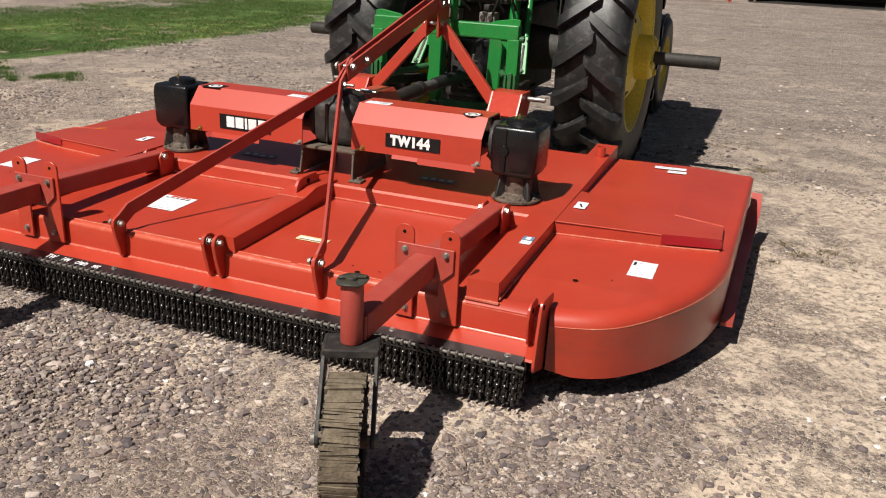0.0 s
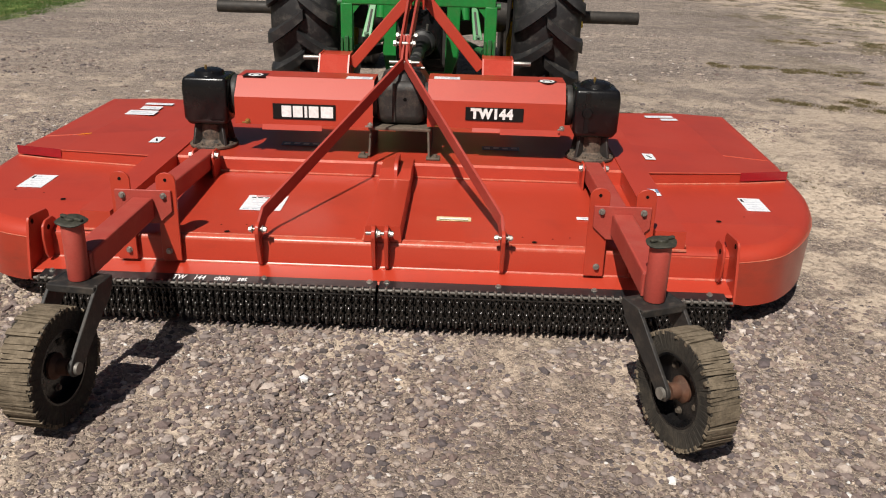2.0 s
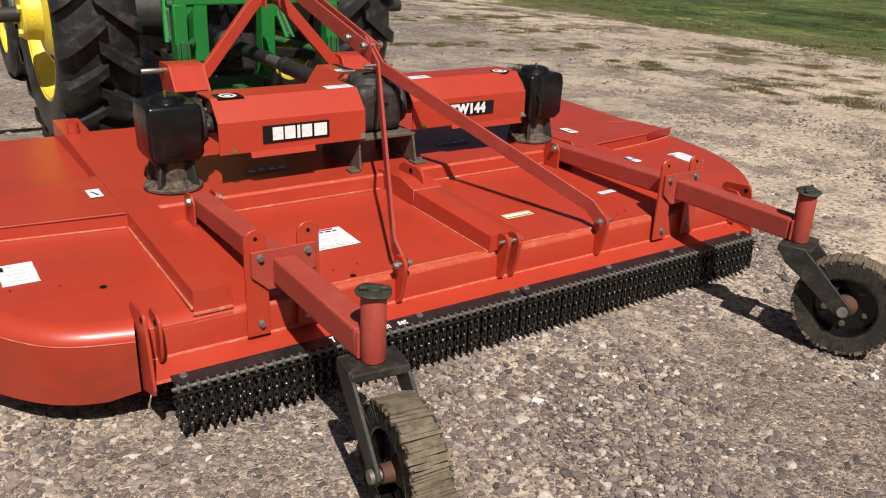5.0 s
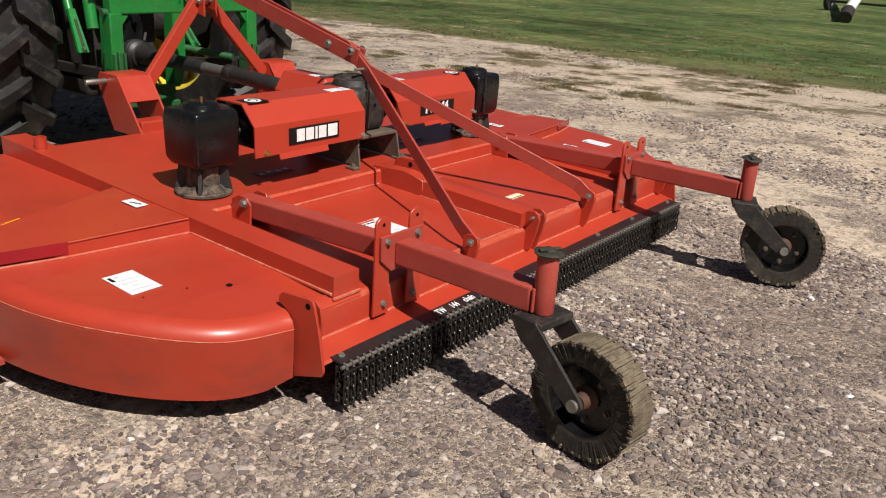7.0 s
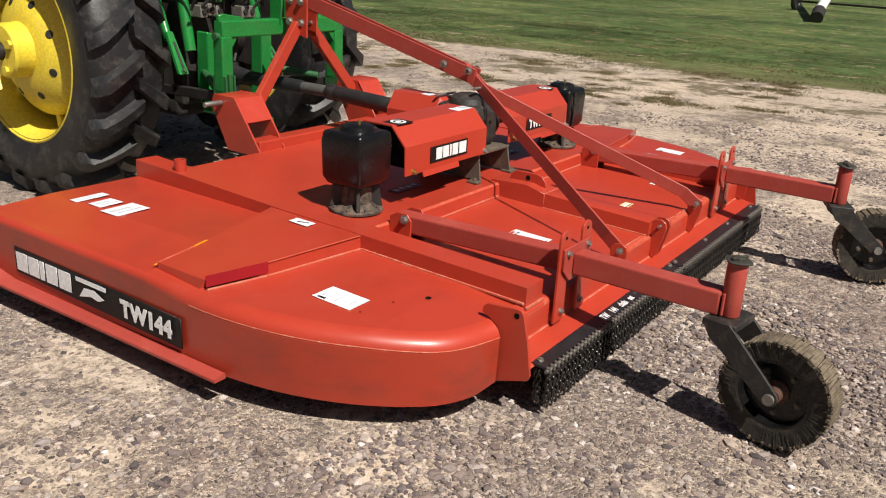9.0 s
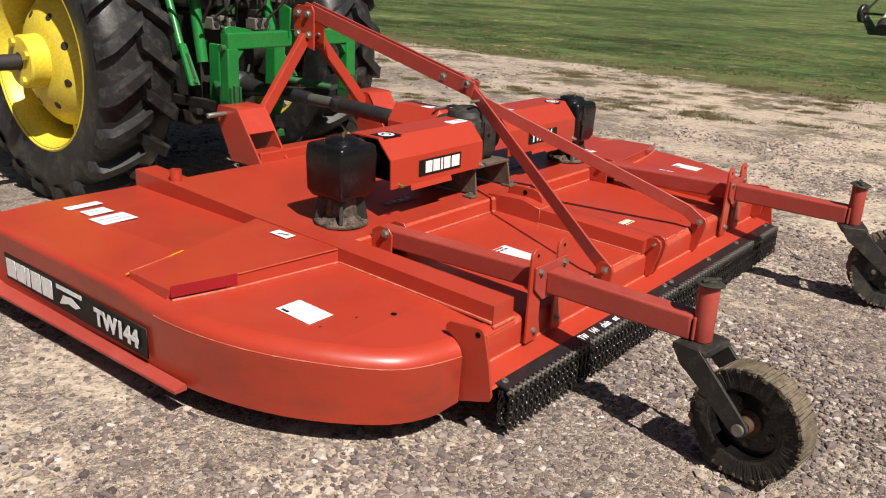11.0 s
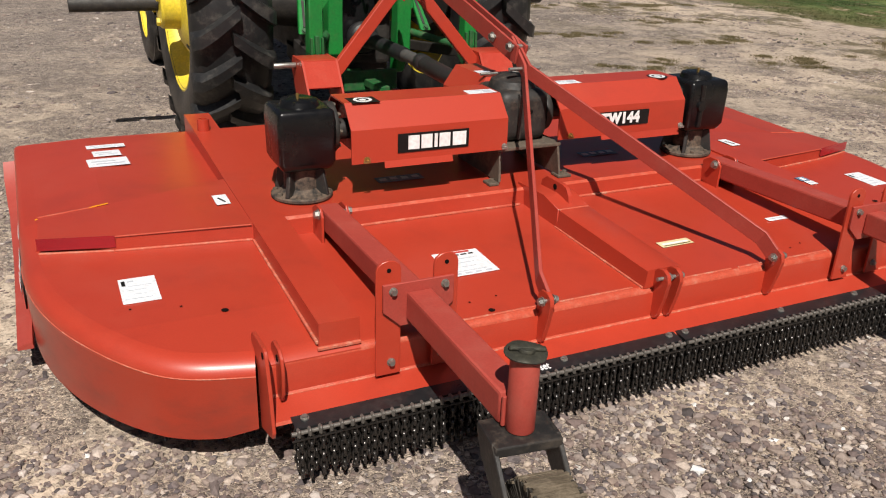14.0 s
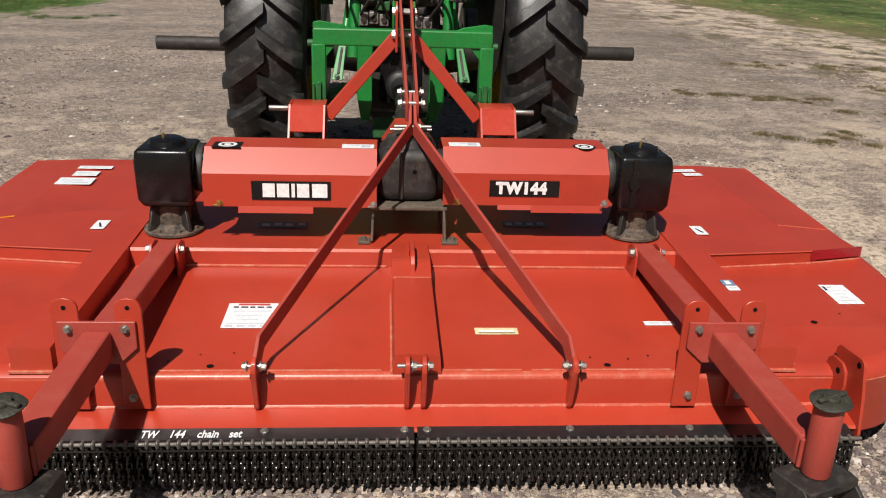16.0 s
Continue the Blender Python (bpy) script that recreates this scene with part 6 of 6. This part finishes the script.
part("drawbar", box((-0.045, 2.55, 0.43), (0.045, 4.0, 0.475), 0.006), GREEN_DIRTY, tractor)
part("drawbar_support", box((-0.17, 2.80, 0.40), (0.17, 2.84, 0.52), 0.008), GREEN_DIRTY, tractor)
part("belly", box((-0.20, 4.3, 0.62), (0.20, 6.6, 1.05), 0.04), GREEN_DIRTY, tractor)
bon = part("bonnet", box((-0.30, 4.75, 1.05), (0.30, 6.95, 1.62), 0.08, seg=4), GREEN, tractor)
# unseen platform, made wide enough to shade the ground under the tractor
part("platform", box((-0.62, 3.2, 1.30), (0.62, 4.75, 1.36), 0.01), GRIME, tractor)
seat = part("seat", box((-0.24, 3.75, 1.45), (0.24, 4.2, 1.56), 0.05, seg=3), YELLOW, tractor)
part("seat_back", box((-0.23, 3.68, 1.52), (0.23, 3.78, 1.95), 0.04, seg=3), YELLOW, seat)
part("seat_post", rod((0, 3.98, 1.22), (0, 3.98, 1.48), 0.05), GRIME, seat)
part("dashboard", box((-0.22, 4.68, 1.2), (0.22, 4.85, 1.85), 0.04), GRIME, tractor)
part("steering_wheel", rod((0, 4.62, 1.88), (0, 4.60, 1.91), 0.20, seg=28, bevel=0.012), GRIME, tractor)
# sun canopy on two posts behind the seat
roof = part("canopy", box((-0.80, 3.38, 2.52), (0.80, 5.15, 2.62), 0.04, seg=3), GREEN, tractor, "flat canopy over the driver's place")
for sx in (-1, 1):
    part("canopy_post", beam_between((sx * 0.46, 3.62, 1.15), (sx * 0.50, 3.72, 2.54), 0.07, 0.09, 0.008, up=(1, 0, 0)), GREEN, tractor)
# remote couplers and valves
for x, z in ((-0.225, 1.09), (-0.165, 1.10), (-0.105, 1.09), (0.095, 1.08), (0.150, 1.08)):
    c = part("coupler", box((x - 0.027, 2.86, z - 0.035), (x + 0.027, 2.96, z + 0.035), 0.006), CAST, tractor)
    part("coupler_bore", rod((x, 2.862, z), (x, 2.850, z), 0.018, 0.016, seg=16), GRIME, c)
rngt = random.Random(12)
for i in range(16):
    x = rngt.uniform(-0.34, 0.34)
    z = rngt.uniform(1.12, 1.34)
    s = rngt.uniform(0.02, 0.05)
    part("valve_block", box((x - s, 2.86 + rngt.uniform(0, 0.04), z - s * 0.7), (x + s, 2.96, z + s * 0.7), 0.006), rngt.choice([CAST, GRIME, GREEN_DIRTY, GRIME]), tractor)
for i in range(9):
    cu = bpy.data.curves.new("hose", "CURVE")
    cu.dimensions, cu.bevel_depth, cu.bevel_resolution = "3D", 0.009, 2
    sp = cu.splines.new("BEZIER")
    sp.bezier_points.add(2)
    x0 = -0.32 + 0.08 * i
    for bp_, co in zip(sp.bezier_points, ((x0, 2.86, 1.10 + 0.02 * (i % 3)), (x0 + rngt.uniform(-0.1, 0.1), 2.78, 1.26 + rngt.uniform(-0.05, 0.05)), (x0 + rngt.uniform(-0.15, 0.15), 2.98, 1.42))):
        bp_.co = co
        bp_.handle_left_type = bp_.handle_right_type = "AUTO"
    cu.materials.append(GRIME)
    tmp = bpy.data.objects.new("hose", cu)
    me = bpy.data.meshes.new_from_object(tmp)
    bpy.data.objects.remove(tmp)
    ob = new("hose", me)
    ob.parent = tractor
    ob.matrix_parent_inverse = tractor.matrix_basis.inverted()

# ---- far things ----
auger = empty("grain_auger", (29, 5.0, 0), "long white grain auger on a small wheeled frame standing on grass", "auger")
part("tube", rod((25.5, 4.68, 0.24), (40.0, 5.75, 4.3), 0.155, seg=24), WHITE, auger)
part("intake", rod((25.25, 4.62, 0.13), (25.85, 4.70, 0.32), 0.20, seg=20), GRIME, auger)
for wx, wy in ((33.45, 7.15), (32.6, 3.1)):
    m = Matrix.Translation((wx, wy, 0.34)) @ Matrix.Rotation(radians(-12), 4, "Z") @ Matrix.Rotation(radians(90), 4, "X")
    part("wheel", lathe([(0.0, -0.05), (0.17, -0.05), (0.2, -0.08), (0.32, -0.09), (0.35, -0.05), (0.35, 0.05), (0.32, 0.09), (0.2, 0.08), (0.17, 0.05), (0.0, 0.05)], 32, m), RUBBER, auger)
    part("frame_bar", beam_between((wx, wy, 0.34), (36.5, 5.5, 3.2), 0.07, 0.07), GRIME, auger)
part("axle_bar", beam_between((33.45, 7.15, 0.34), (32.6, 3.1, 0.34), 0.08, 0.08), GRIME, auger)

shed = empty("machine_shed", (8, 38, 0), "long open-fronted machine shed with a dark interior", "shed")
part("back_wall", box((0.5, 43.8, 0), (26, 44, 4.2), 0.0), SHED, shed)
for x in (0.4, 25.9):
    part("end_wall", box((x, 36.0, 0), (x + 0.2, 44, 4.2), 0.0), SHED, shed)
part("roof", slab([(0.0, 35.4, 4.1), (26.5, 35.4, 4.1), (26.5, 44.4, 5.2), (0.0, 44.4, 5.2)], (0, 0, 0.12)), SHED, shed)
for i in range(6):
    part("post", box((0.5 + 5.1 * i, 36.0, 0), (0.7 + 5.1 * i, 36.2, 4.1), 0.01), SHED, shed)
part("header", box((0.4, 35.95, 2.9), (26.1, 36.05, 4.1), 0.0), SHED, shed)
part("floor_pad", box((0.5, 35.8, -0.10), (26, 43.9, 0.02), 0.0), GRIME, shed)
imp = empty("red_implement", (-1.2, 34.5, 0), "low red farm implement parked by the shed", "implement")
part("frame", box((-2.6, 34.2, 0.10), (0.0, 34.5, 0.34), 0.03), RED, imp)
for x in (-2.4, -0.25):
    part("leg", box((x - 0.06, 34.25, -0.012), (x + 0.06, 34.45, 0.2), 0.01), RED, imp)

# ---- ground, stones and plants ----
ground()
grass()
weeds()
pebbles()
